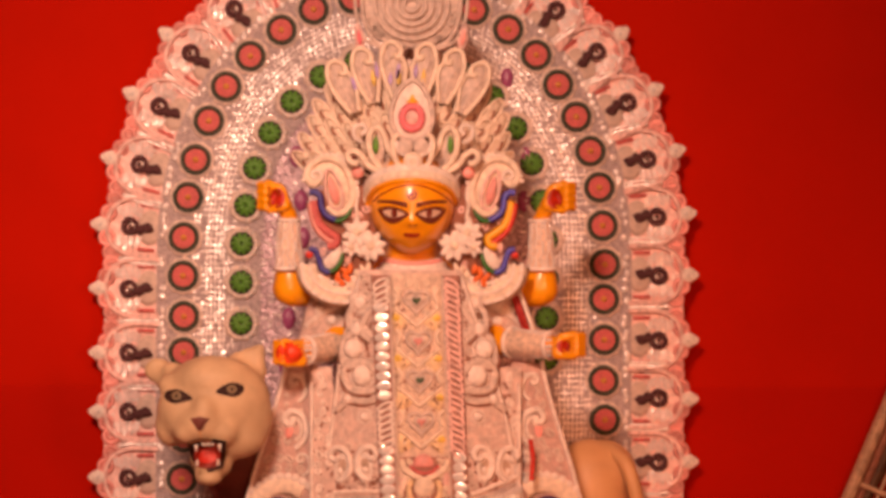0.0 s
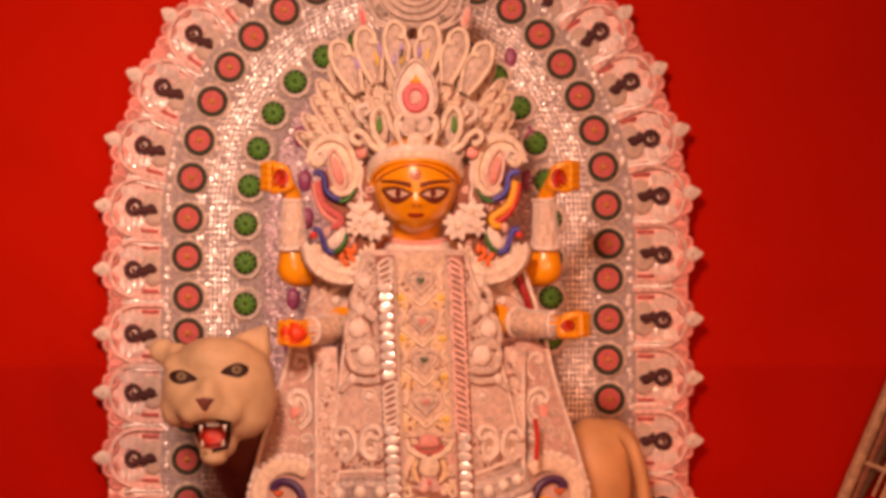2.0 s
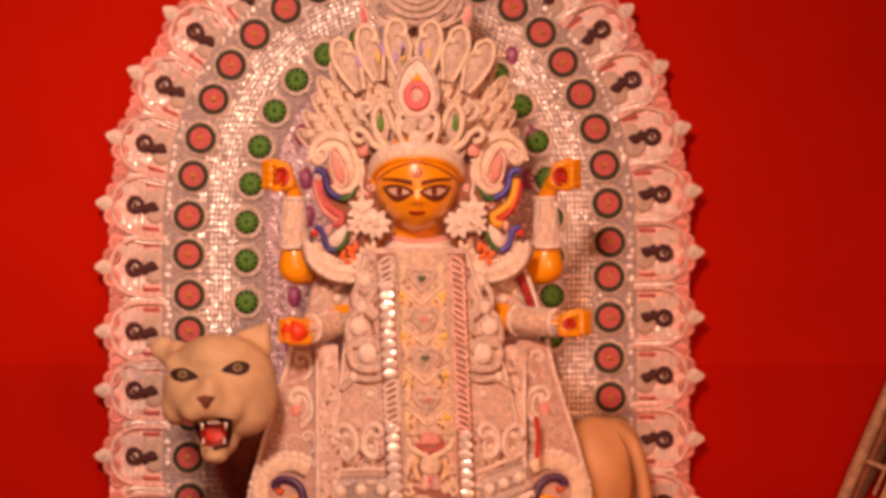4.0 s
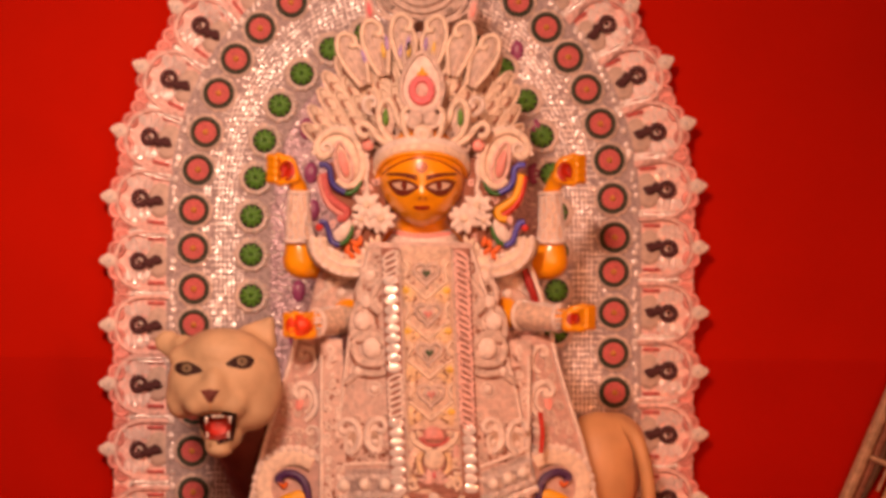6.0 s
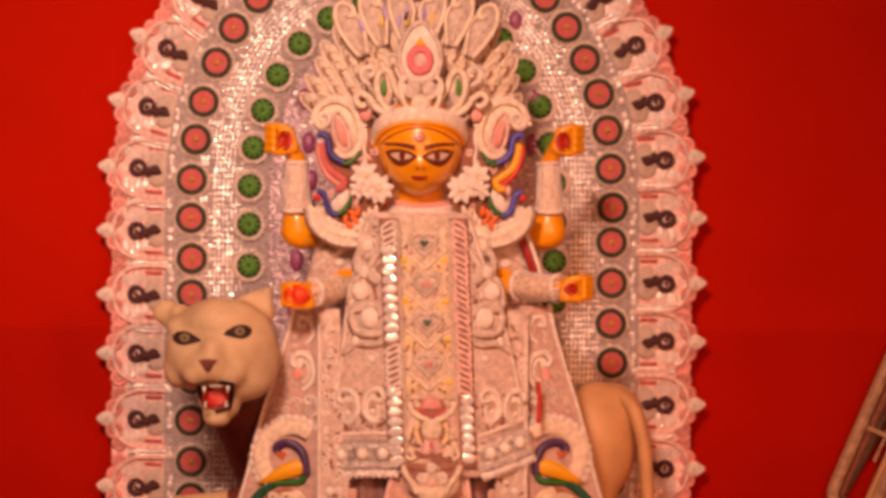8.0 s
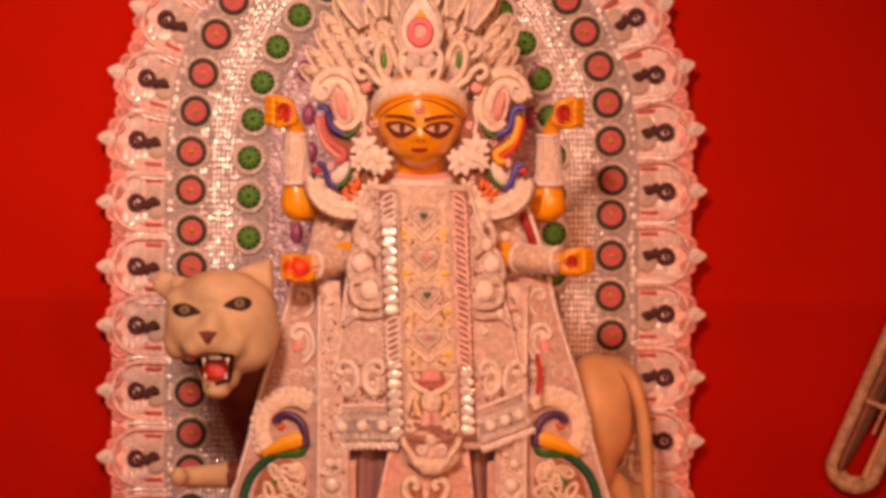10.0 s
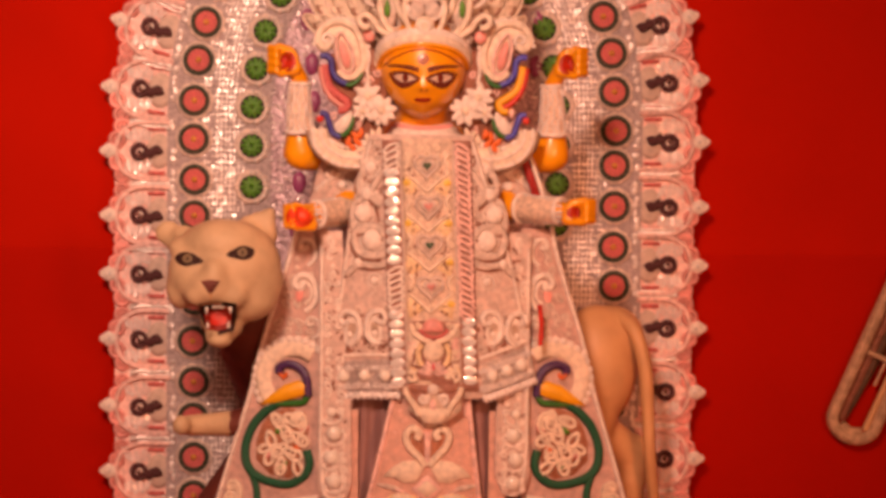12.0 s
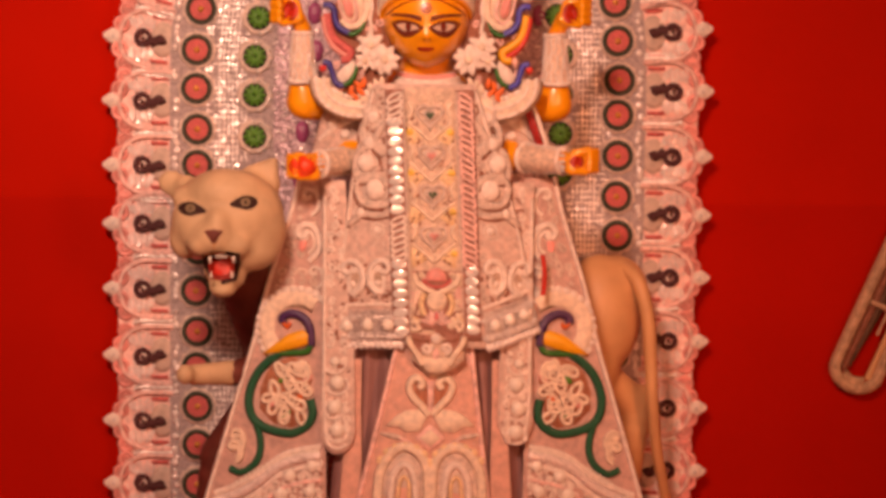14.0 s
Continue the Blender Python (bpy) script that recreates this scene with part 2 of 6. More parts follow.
class Surface:
    """A built surface on which ornaments lie: gives the metres in front of the arch at a drawn place."""

    def __init__(self, meshes, fallback):
        verts, polys = [], []
        for me in meshes:
            o = len(verts)
            verts += [tuple(v.co) for v in me.vertices]
            polys += [[i + o for i in p.vertices] for p in me.polygons]
        self.tree, self.fallback = BVHTree.FromPolygons(verts, polys), fallback

    def depth(self, u, v):
        d = self.fallback
        for _ in range(3):
            p = at(u, v, d)
            hit = self.tree.ray_cast(Vector((p.x, -2.0, p.z)), Vector((0, 1, 0)))
            if hit[0] is None:
                return d
            d = -hit[0].y
        return d

    def on(self, u, v, lift=0.0):
        return at(u, v, self.depth(u, v) + lift)


def gap_shade_on(bm, surf, inside, count, rng, size, lift=0.0016):
    """Small brown leaf plates that paint the shade in the gaps of the lace."""
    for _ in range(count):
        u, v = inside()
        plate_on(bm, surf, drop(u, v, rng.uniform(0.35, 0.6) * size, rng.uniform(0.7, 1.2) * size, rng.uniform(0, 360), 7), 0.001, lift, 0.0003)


class Flat:
    """A level at one distance in front of the arch."""

    def __init__(self, d):
        self.d = d

    def depth(self, u, v):
        return self.d

    def on(self, u, v, lift=0.0):
        return at(u, v, self.d + lift)


def line_on(bm, surf, pts, r, n=8, lift=0.0, closed=False, sides=6, flat=0.8, mat=0, taper=False):
    pp = smooth_path([(p[0], p[1], 0) for p in pts], n, closed)
    path = [surf.on(p.x, p.y, lift) for p in pp]
    R = r * S
    return sweep(bm, path, (lambda t: R * (0.35 + 0.65 * math.sin(math.pi * min(1, max(0, t * 0.9 + 0.08))))) if taper else R, sides, closed, flat, mat)


def spiral(u, v, r0, r1, turns, start, hand=1, n=22):
    return [(u + (r0 + (r1 - r0) * i / n) * math.cos(start + hand * turns * 2 * math.pi * i / n), v + (r0 + (r1 - r0) * i / n) * math.sin(start + hand * turns * 2 * math.pi * i / n)) for i in range(n + 1)]


def scroll_on(bm, surf, u, v, r, turns=1.2, start=0.0, hand=1, thick=3.0, lift=0.0, mat=0):
    return line_on(bm, surf, spiral(u, v, r * 0.2, r, turns, start, hand, 10), thick, 3, lift, mat=mat)


def pearl_on(bm, surf, u, v, r, lift=0.0, flat=0.6):
    ball(bm, surf.on(u, v, lift), (r * S, r * S * flat, r * S), seg=12, rings=8)


def plate_on(bm, surf, pts, thick=0.004, lift=0.004, rim=0.002, mat=0):
    return slab(bm, [surf.on(p[0], p[1], lift) for p in pts], thick, rim, mat)


def drop(u, v, w, h, angle=0.0, n=18):
    """Outline of a leaf or tear: round below, pointed above; angle in degrees, clockwise."""
    out = []
    a = radians(angle)
    for i in range(n):
        t = 2 * math.pi * i / n
        x = w * math.sin(t) * (0.5 + 0.5 * math.sin(t / 2) ** 1.2)
        y = -h * math.cos(t)
        out.append((u + x * math.cos(a) - y * math.sin(a), v + x * math.sin(a) + y * math.cos(a)))
    return out


def oval(u, v, w, h, n=16, angle=0.0):
    a = radians(angle)
    return [(u + w * math.cos(t) * math.cos(a) - h * math.sin(t) * math.sin(a), v + w * math.cos(t) * math.sin(a) + h * math.sin(t) * math.cos(a)) for t in (2 * math.pi * i / n for i in range(n))]


def decal(bm, surf, pts, lift=0.0012, mat=0, steps=3):
    """Paint: a thin skin that follows the surface."""
    cu, cv = sum(p[0] for p in pts) / len(pts), sum(p[1] for p in pts) / len(pts)
    rings = [[bm.verts.new(surf.on(cu + (p[0] - cu) * s / steps, cv + (p[1] - cv) * s / steps, lift)) for p in pts] for s in range(1, steps + 1)]
    mid = bm.verts.new(surf.on(cu, cv, lift))
    n = len(pts)
    for i in range(n):
        j = (i + 1) % n
        bm.faces.new((mid, rings[0][j], rings[0][i])).material_index = mat
        for s in range(steps - 1):
            bm.faces.new((rings[s][i], rings[s][j], rings[s + 1][j], rings[s + 1][i])).material_index = mat


def blob(balls, voxel=0.006, rounds=6):
    """One skin over many overlapping balls (u, v, d, radius or (ru, rd, rv)), as a bmesh."""
    bm = bmesh.new()
    for u, v, d, r in balls:
        k = unit(d)
        rr = (r * k, r * k, r * k) if not hasattr(r, "__len__") else (r[0] * k, r[1] * k, r[2] * k)
        ball(bm, at(u, v, d), rr, seg=20, rings=14)
    me = mesh_of("skin", bm)
    ob = new("skin", me)
    re = ob.modifiers.new("r", "REMESH")
    re.mode, re.voxel_size = "VOXEL", voxel
    sm = ob.modifiers.new("s", "SMOOTH")
    sm.factor, sm.iterations = 0.5, rounds
    dg = bpy.context.evaluated_depsgraph_get()
    out = bmesh.new()
    out.from_mesh(ob.evaluated_get(dg).to_mesh())
    bpy.data.objects.remove(ob)
    bpy.data.meshes.remove(me)
    return out


def limb(a, b, ra, rb, n=6):
    """Balls along a limb."""
    return [tuple(a[k] + (b[k] - a[k]) * i / n for k in range(3)) + (ra + (rb - ra) * i / n,) for i in range(n + 1)]


# ---------- the room ----------
def room():
    W, BACK, FRONT, H = 3.6, 0.10, -6.5, 3.3
    for name, c, size, mat, label in (
        ("floor", (0, -3, -0.05), (2 * W, 7.3, 0.1), FLOOR, "plain grey floor of the room"),
        ("ceiling", (0, -3, H + 0.05), (2 * W, 7.3, 0.1), PLASTER, "plain plastered ceiling"),
        ("wall_north", (0, BACK + 0.06, H / 2), (2 * W, 0.12, H), PLASTER, "plain wall behind the red cloth"),
        ("wall_south", (0, FRONT - 0.06, H / 2), (2 * W, 0.12, H), PLASTER, "plain plastered wall"),
        ("wall_east", (W + 0.06, -3, H / 2), (0.12, 7.2, H), PLASTER, "plain plastered wall"),
        ("wall_west", (-W - 0.06, -3, H / 2), (0.12, 7.2, H), PLASTER, "plain plastered wall"),
    ):
        bm = bmesh.new()
        box(bm, c, size)
        tagged(part(name, bm, mat, smooth=False), label, name.split("_")[0], kind="structure")
    bm = bmesh.new()
    box(bm, (0, -0.42, 0.175), (3.2, 0.9, 0.35))
    bmesh.ops.bevel(bm, geom=bm.edges[:], offset=0.01, segments=2, affect="EDGES")
    tagged(part("platform", bm, RED_CLOTH, smooth=False), "low platform covered in red cloth", "platform", kind="structure")
    # one stretched red cloth with faint sewn seams and slack folds
    bm = bmesh.new()
    nx, nz = 220, 130
    rows = []
    for j in range(nz + 1):
        z = 0.02 + 3.26 * j / nz
        row = []
        for i in range(nx + 1):
            x = -3.5 + 7 * i / nx
            y = 0.062 + 0.004 * noise.noise(Vector((x * 2.1, 0, z * 1.3))) + 0.0012 * noise.noise(Vector((x * 9, 3, z * 2)))
            for seam, drop_ in ((1.14, 0.010), (1.79, 0.006)):
                y += drop_ / (1 + math.exp((z - seam) / 0.008)) * 0.25 - drop_ * max(0.0, seam - z) * 0.12
            row.append(bm.verts.new((x, min(y, 0.085), z)))
        rows.append(row)
    for A, B in zip(rows, rows[1:]):
        for i in range(nx):
            bm.faces.new((A[i], A[i + 1], B[i + 1], B[i]))
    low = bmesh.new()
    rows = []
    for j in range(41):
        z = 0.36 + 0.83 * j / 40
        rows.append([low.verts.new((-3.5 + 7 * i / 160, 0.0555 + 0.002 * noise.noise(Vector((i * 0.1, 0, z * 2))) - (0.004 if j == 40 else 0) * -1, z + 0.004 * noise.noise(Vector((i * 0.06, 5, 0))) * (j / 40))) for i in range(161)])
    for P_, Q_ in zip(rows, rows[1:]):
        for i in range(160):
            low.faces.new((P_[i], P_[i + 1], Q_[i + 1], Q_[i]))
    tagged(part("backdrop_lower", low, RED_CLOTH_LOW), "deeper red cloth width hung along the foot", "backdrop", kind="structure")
    tagged(part("backdrop", bm, RED_CLOTH), "stretched bright red cloth with faint seams", "backdrop", kind="structure")


room()


# ---------- the decorated arch ----------
CX, SPRING, FOOT = 706, 430, 1300
# uneven heights of the pieces down the two upright sides
ROSETTE_HEIGHTS = ((452, 524, 588, 662, 736, 811, 884, 948, 1018, 1088, 1160, 1230), (430, 495, 564, 635, 706, 776, 846, 916, 986, 1056, 1126, 1196))
SCALLOP_HEIGHTS = ((474, 588, 692, 808, 927, 1045, 1159, 1270), (450, 565, 669, 780, 894, 1013, 1128, 1240))


def arch_line(a, b, step=4.0):
    """Points (u, v) along an arch: up the left side, over the top, down the right."""
    pts = [(CX - a, FOOT - i * step) for i in range(int((FOOT - SPRING) / step))]
    n = 260
    for i in range(n + 1):
        t = math.pi * i / n
        c, s = math.cos(t), math.sin(t)
        pts.append((CX - a * math.copysign(abs(c) ** (2 / 2.2), c), SPRING - b * abs(s) ** (2 / 2.2)))
    pts += [(CX + a, SPRING + i * step) for i in range(1, int((FOOT - SPRING) / step) + 1)]
    return pts


def along(a, b, spacing, v_left, v_right, up=None, down=None):
    """Stations (u, v, angle of the outward normal) on an arch, counted up from one height on either side."""
    line = arch_line(a, b)
    acc = [0.0]
    for p, q in zip(line, line[1:]):
        acc.append(acc[-1] + math.hypot(q[0] - p[0], q[1] - p[1]))
    L = acc[-1]

    def station(s):
        i = min(max(int(np.searchsorted(acc, s)) - 1, 0), len(line) - 2)
        f = (s - acc[i]) / max(acc[i + 1] - acc[i], 1e-9)
        p, q = line[i], line[i + 1]
        tu, tv = q[0] - p[0], q[1] - p[1]
        return (p[0] + tu * f, p[1] + tv * f, math.atan2(tu, tv) + math.pi)

    out = []
    for side, (start, sgn) in enumerate(((FOOT - v_left, 1), (L - (FOOT - v_right), -1))):
        k = -int(((start if sgn > 0 else L - start)) // spacing)
        if down:
            out += [station(FOOT - v if sgn > 0 else L - (FOOT - v)) for v in down[side]]
            k = 1
        while True:
            s = start + sgn * k * (up[side] if up and k > 0 else spacing)
            if (s - L / 2) * sgn > -spacing * 0.45:
                break
            if 6 < s < L - 6:
                out.append(station(s))
            k += 1
    return out


def turned(u, v, d, ang, size=1.0):
    """Pose of a piece on the arch: its local x points outwards, z towards the eye."""
    nx, nz = -math.cos(ang), -math.sin(ang)
    x = Vector((nx, 0, nz))
    z = Vector((0, -1, 0))
    y = z.cross(x)
    m = Matrix((x, y, z)).transposed().to_4x4()
    return Matrix.Translation(at(u, v, d)) @ m @ Matrix.Scale(size, 4)


def torus(bm, R, r, seg=24, sides=8, c=(0, 0, 0), flat=1.0, mat=0, a0=0.0, a1=2 * math.pi):
    full = abs(a1 - a0 - 2 * math.pi) < 1e-6
    rows = []
    for i in range(seg if full else seg + 1):
        t = a0 + (a1 - a0) * i / seg
        rows.append([bm.verts.new((c[0] + (R + r * math.cos(p)) * math.cos(t), c[1] + (R + r * math.cos(p)) * math.sin(t), c[2] + r * flat * math.sin(p))) for p in (2 * math.pi * k / sides for k in range(sides))])
    for i in range(seg):
        A, B = rows[i], rows[(i + 1) % len(rows)]
        for k in range(sides):
            bm.faces.new((A[k], B[k], B[(k + 1) % sides], A[(k + 1) % sides])).material_index = mat
    return bm


def lathe(bm, profile, seg=24, ripple=0.0, lobes=8):
    """A turned shape about local z from (radius, height) pairs."""
    rows = []
    for r, z in profile:
        rows.append([bm.verts.new((r * (1 + ripple * math.cos(lobes * t)) * math.cos(t), r * (1 + ripple * math.cos(lobes * t)) * math.sin(t), z)) for t in (2 * math.pi * k / seg for k in range(seg))])
    for A, B in zip(rows, rows[1:]):
        for k in range(seg):
            bm.faces.new((A[k], A[(k + 1) % seg], B[(k + 1) % seg], B[k]))
    bm.faces.new(rows[-1])
    return bm


def flat_loop(bm, pts, r, closed=False, z=0.0, flat=0.7, n=6):
    """A cord laid along (x, y) points in a piece's own plane."""
    P = smooth_path([(p[0] * S, p[1] * S, z * S) for p in pts], n, closed)
    cnt, sides, rows = len(P), 6, []
    for i, p in enumerate(P):
        a = P[i - 1] if (i or closed) else P[0]
        b = P[(i + 1) % cnt] if (i < cnt - 1 or closed) else P[-1]
        t = (b - a).normalized()
        s = Vector((-t.y, t.x, 0))
        rows.append([bm.verts.new(p + s * (r * S * math.cos(x)) + Vector((0, 0, r * S * flat * math.sin(x)))) for x in (2 * math.pi * k / sides for k in range(sides))])
    for i in range(cnt if closed else cnt - 1):
        A, B = rows[i], rows[(i + 1) % cnt]
        for k in range(sides):
            bm.faces.new((A[k], B[k], B[(k + 1) % sides], A[(k + 1) % sides]))
    if not closed:
        bm.faces.new(rows[0]), bm.faces.new(rows[-1])
    return bm


def arch_band(name, a0, b0, a1, b1, d, thick, mat, parent, label=""):
    """A band of the arch between an inner and an outer line (a0 = 0: a full panel)."""
    bm = bmesh.new()
    outer = arch_line(a1, b1, 12.0)
    inner = arch_line(a0, b0, 12.0)
    f = [[bm.verts.new(at(u, v, dd)) for u, v in line] for line in (inner, outer) for dd in (d, d - thick)]
    n = len(outer)
    for i in range(n - 1):
        for A, B in ((f[0], f[2]), (f[3], f[1]), (f[2], f[3]), (f[1], f[0])):
            bm.faces.new((A[i], A[i + 1], B[i + 1], B[i]))
    bm.faces.new((f[0][0], f[2][0], f[3][0], f[1][0]))
    bm.faces.new((f[0][-1], f[1][-1], f[3][-1], f[2][-1]))
    bmesh.ops.recalc_face_normals(bm, faces=bm.faces[:])
    return part(name, bm, mat, parent, label, smooth=False)


def decorated_arch():
    rng = random.Random(5)
    arch = thing("decorated_arch", at(CX, 1300, 0), "tall silver festival arch with pink rosettes and scalloped lace", "arch")
    arch_band("edge_board", 405, 500, 512, 574, 0.0, 0.012, PINKISH, arch, "pale pink scalloped border board")
    arch_band("silver_board", 236, 330, 420, 508, 0.008, 0.012, NET, arch, "mauve-grey net band")
    arch_band("inner_board", 1, 1, 262, 352, 0.004, 0.012, SEQUIN_CLOTH, arch, "mauve-grey sequined inner panel")
    # woven silver strips between the two rows of rosettes, and scattered foil
    bm = bmesh.new()
    for row in range(10):
        a, b = 286 + row * 7.6, 386 + row * 7.6
        for k, (u, v, ang) in enumerate(along(a, b, 10.5, 450, 450)):
            if v > 1220:
                continue
            dense = 0.9 if 2 <= row <= 6 else 0.55
            for tall in (0, 1):
                if rng.random() > dense:
                    continue
                m = turned(u + rng.uniform(-1, 1), v + rng.uniform(-1, 1), 0.0095 + 0.0015 * ((k + row + tall) % 2), ang + rng.uniform(-0.06, 0.06))
                cube(bm, m @ pose(0, 0, 0, rng.uniform(-10, 10), rng.uniform(-10, 10), 0) @ Matrix.Diagonal((0.0042 if tall else 0.0095, 0.0125 if tall else 0.0042, 0.0010, 1)))
    tagged(part("foil_weave", bm, SILVER, arch, "woven silver foil strips", smooth=False), kind="stuff")
    bm = bmesh.new()
    for row in range(7):
        a, b = 130 + row * 17, 225 + row * 17
        for u, v, ang in along(a, b, 13.0, 450, 450):
            if v > 1150 or rng.random() < 0.35:
                continue
            m = turned(u + rng.uniform(-6, 6), v + rng.uniform(-6, 6), 0.0068, ang + rng.uniform(-2, 2))
            cube(bm, m @ pose(0, 0, 0, rng.uniform(-25, 25), rng.uniform(-25, 25), 0) @ Matrix.Diagonal((0.004, 0.012 * rng.uniform(0.5, 1.2), 0.0012, 1)))
    tagged(part("foil_scatter", bm, SILVER, arch, "scattered silver flakes", smooth=False), kind="stuff")
    bm = bmesh.new()
    for row in range(5):
        a, b = 400 + row * 25, 488 + row * 22
        for u, v, ang in along(a, b, 12.0, 450, 450):
            if rng.random() < 0.45:
                continue
            m = turned(u + rng.uniform(-8, 8), v + rng.uniform(-6, 6), 0.0025, ang + rng.choice((0, math.pi / 2)) + rng.uniform(-0.3, 0.3))
            cube(bm, m @ pose(0, 0, 0, rng.uniform(-20, 20), rng.uniform(-20, 20), 0) @ Matrix.Diagonal((0.0035, 0.011 * rng.uniform(0.5, 1.3), 0.0015, 1)))
    tagged(part("border_glitter", bm, SILVER, arch, "scattered silver flakes on the border", smooth=False), kind="stuff")
    # pink rosettes: a lace ring, a dark braided rim, a ribbed pink cup and a gold bead
    meshes = {
        "lace_ring": (lathe(bmesh.new(), [(33 * S, 0), (33 * S, 3 * S), (29 * S, 5 * S), (24 * S, 3 * S)], 32, 0.06, 12), SHOLA_GREY),
        "rim": (torus(bmesh.new(), 23.0 * S, 4.6 * S, 32, 8, (0, 0, 6 * S)), DARK_RIM),
        "cup": (lathe(bmesh.new(), [(21 * S, 4 * S), (19.5 * S, 7 * S), (16 * S, 9 * S), (11.5 * S, 6.0 * S), (8 * S, 8 * S), (4 * S, 7 * S)], 36, 0.05, 12), PINK),
        "bead": (lathe(bmesh.new(), [(5.6 * S, 6 * S), (5.0 * S, 10 * S), (2 * S, 12 * S)], 12), GOLD),
    }
    ros = {k: (mesh_of(k, b), mt) for k, (b, mt) in meshes.items()}
    for u, v, ang in along(372, 475, 71, 452, 430, (69.5, 66.5), ROSETTE_HEIGHTS):
        m = turned(u + rng.uniform(-2, 2), v + rng.uniform(-2, 2), 0.0085, ang + rng.uniform(0, 6))
        r = part("rosette", ros["lace_ring"][0], ros["lace_ring"][1], arch, "coral pink rosette with dark braided rim", m)
        for k in ("rim", "cup", "bead"):
            part(k, ros[k][0], ros[k][1], r, "", m)
    # green rosettes on the inner line
    bm = bmesh.new()
    for k in range(10):
        mk = pose(0, 0, 0, 0, 0, 36 * k) @ Matrix.Translation((11.5 * S, 0, 6 * S)) @ pose(0, 0, 0, 0, 14, 0)
        round_ball(bm, mk @ Matrix.Diagonal((10.5 * S, 4.0 * S, 3.4 * S, 1)), 8, 5)
    green = mesh_of("petals", bm)
    gback = mesh_of("lace_ring", lathe(bmesh.new(), [(31 * S, 0), (31 * S, 3 * S), (25 * S, 4.5 * S), (21 * S, 3 * S)], 30, 0.06, 10))
    gdish = mesh_of("dish", lathe(bmesh.new(), [(22 * S, 2 * S), (21 * S, 5 * S), (10 * S, 4.5 * S)], 24))
    bm = bmesh.new()
    for k in range(9):
        ball(bm, (27 * S * math.cos(k * 0.36 - 1.3), 27 * S * math.sin(k * 0.36 - 1.3), 5 * S), 3.2 * S, seg=8, rings=6)
    gbeads = mesh_of("beads", bm)
    for u, v, ang in along(270, 367, 72.5, 463, 527, (68, 69), ((463, 536), (527, 598))):
        if v > 760:
            continue
        m = turned(u, v, 0.0085, ang)
        r = part("green_rosette", gback, SHOLA_GREY, arch, "green petalled rosette in a pale ring", m)
        part("dish", gdish, DARK_RIM, r, "", m)
        part("petals", green, GREEN, r, "", m)
        tagged(part("bead_arc", gbeads, SEQUIN, r, "", m @ pose(0, 0, 0, 0, 0, 180)), kind="stuff")
    # mauve gems on the inner panel
    gem = mesh_of("gem", lathe(bmesh.new(), [(17 * S, 0), (15 * S, 5 * S), (8 * S, 8 * S)], 16))
    for u, v in ((533, 240), (541, 318), (545, 384), (520, 527), (515, 610), (940, 240), (936, 318), (975, 415), (905, 100), (590, 100)):
        m = turned(u, v, 0.006, 0) @ Matrix.Diagonal((0.75, 1.15, 1, 1))
        part("gem", gem, MAUVE, arch, "", m)
    # scalloped border: ring, base lobe, dark hooked motif, foil bars, red slots, with a bud and lace loops outside
    ring = bmesh.new()
    flat_loop(ring, [(-46, -50), (-10, -51), (16, -48), (38, -34), (48, -12), (48, 12), (38, 34), (16, 48), (-10, 51), (-46, 50)], 4.4, z=6)
    ring = mesh_of("ring", ring)
    bm = bmesh.new()
    lathe(bm, [(30 * S, 0), (29 * S, 4 * S), (20 * S, 7 * S), (8 * S, 8 * S)], 24)
    bmesh.ops.transform(bm, matrix=Matrix.Translation((-26 * S, 0, 0)) @ Matrix.Diagonal((0.75, 1.05, 0.6, 1)), verts=bm.verts[:])
    lobe = mesh_of("lobe", bm)
    bm = bmesh.new()
    torus(bm, 12.5 * S, 5.2 * S, 20, 8, (17 * S, 0, 10 * S), 0.5)
    flat_loop(bm, [(8, 3), (0, 5), (-8, 1), (-18, 2), (-26, -2)], 7.0, z=10, flat=0.5)
    flat_loop(bm, [(0, 9), (-6, 8), (-12, -4), (-20, -5)], 5.0, z=10, flat=0.5)
    flat_loop(bm, [(20, 4), (15, 1), (19, -3)], 2.4, z=11)
    hook = mesh_of("hook", bm)
    bm = bmesh.new()
    ball(bm, (13 * S, -2.5 * S, 8 * S), (7.5 * S, 4.5 * S, 4 * S), seg=10, rings=8)
    eye_ = mesh_of("hook_eye", bm)
    bm = bmesh.new()
    for k in range(9):
        for s in (-1, 1):
            x, y = -10 + k * 5.2, s * (25 + (k % 3) * 2.5)
            cube(bm, Matrix.Translation((x * S, y * S, 6.5 * S)) @ pose(0, 0, 0, 6 * s, 10 * (-1) ** k, 3 * k - 12) @ Matrix.Diagonal((2.9 * S, (24 - 1.6 * abs(k - 4)) * S, 1.4 * S, 1)))
    bars = mesh_of("foil_bars", bm, False)
    bm = bmesh.new()
    cube(bm, Matrix.Translation((-22 * S, 0, 4 * S)) @ Matrix.Diagonal((30 * S, 6 * S, 4 * S, 1)))
    bmesh.ops.bevel(bm, geom=bm.edges[:], offset=1.2 * S, segments=1, affect="EDGES")
    slot = mesh_of("slot", bm)
    bm = bmesh.new()
    flat_loop(bm, [(-46, 57), (-20, 58), (6, 57), (24, 60)], 4.5, z=5)
    flat_loop(bm, [(-46, 64), (-20, 65), (10, 63)], 2.5, z=5)
    bar = mesh_of("divider", bm)
    bm = bmesh.new()
    lathe(bm, [(13.5 * S, 0), (14 * S, 4 * S), (10 * S, 8 * S), (5 * S, 10 * S)], 20, 0.05, 5)
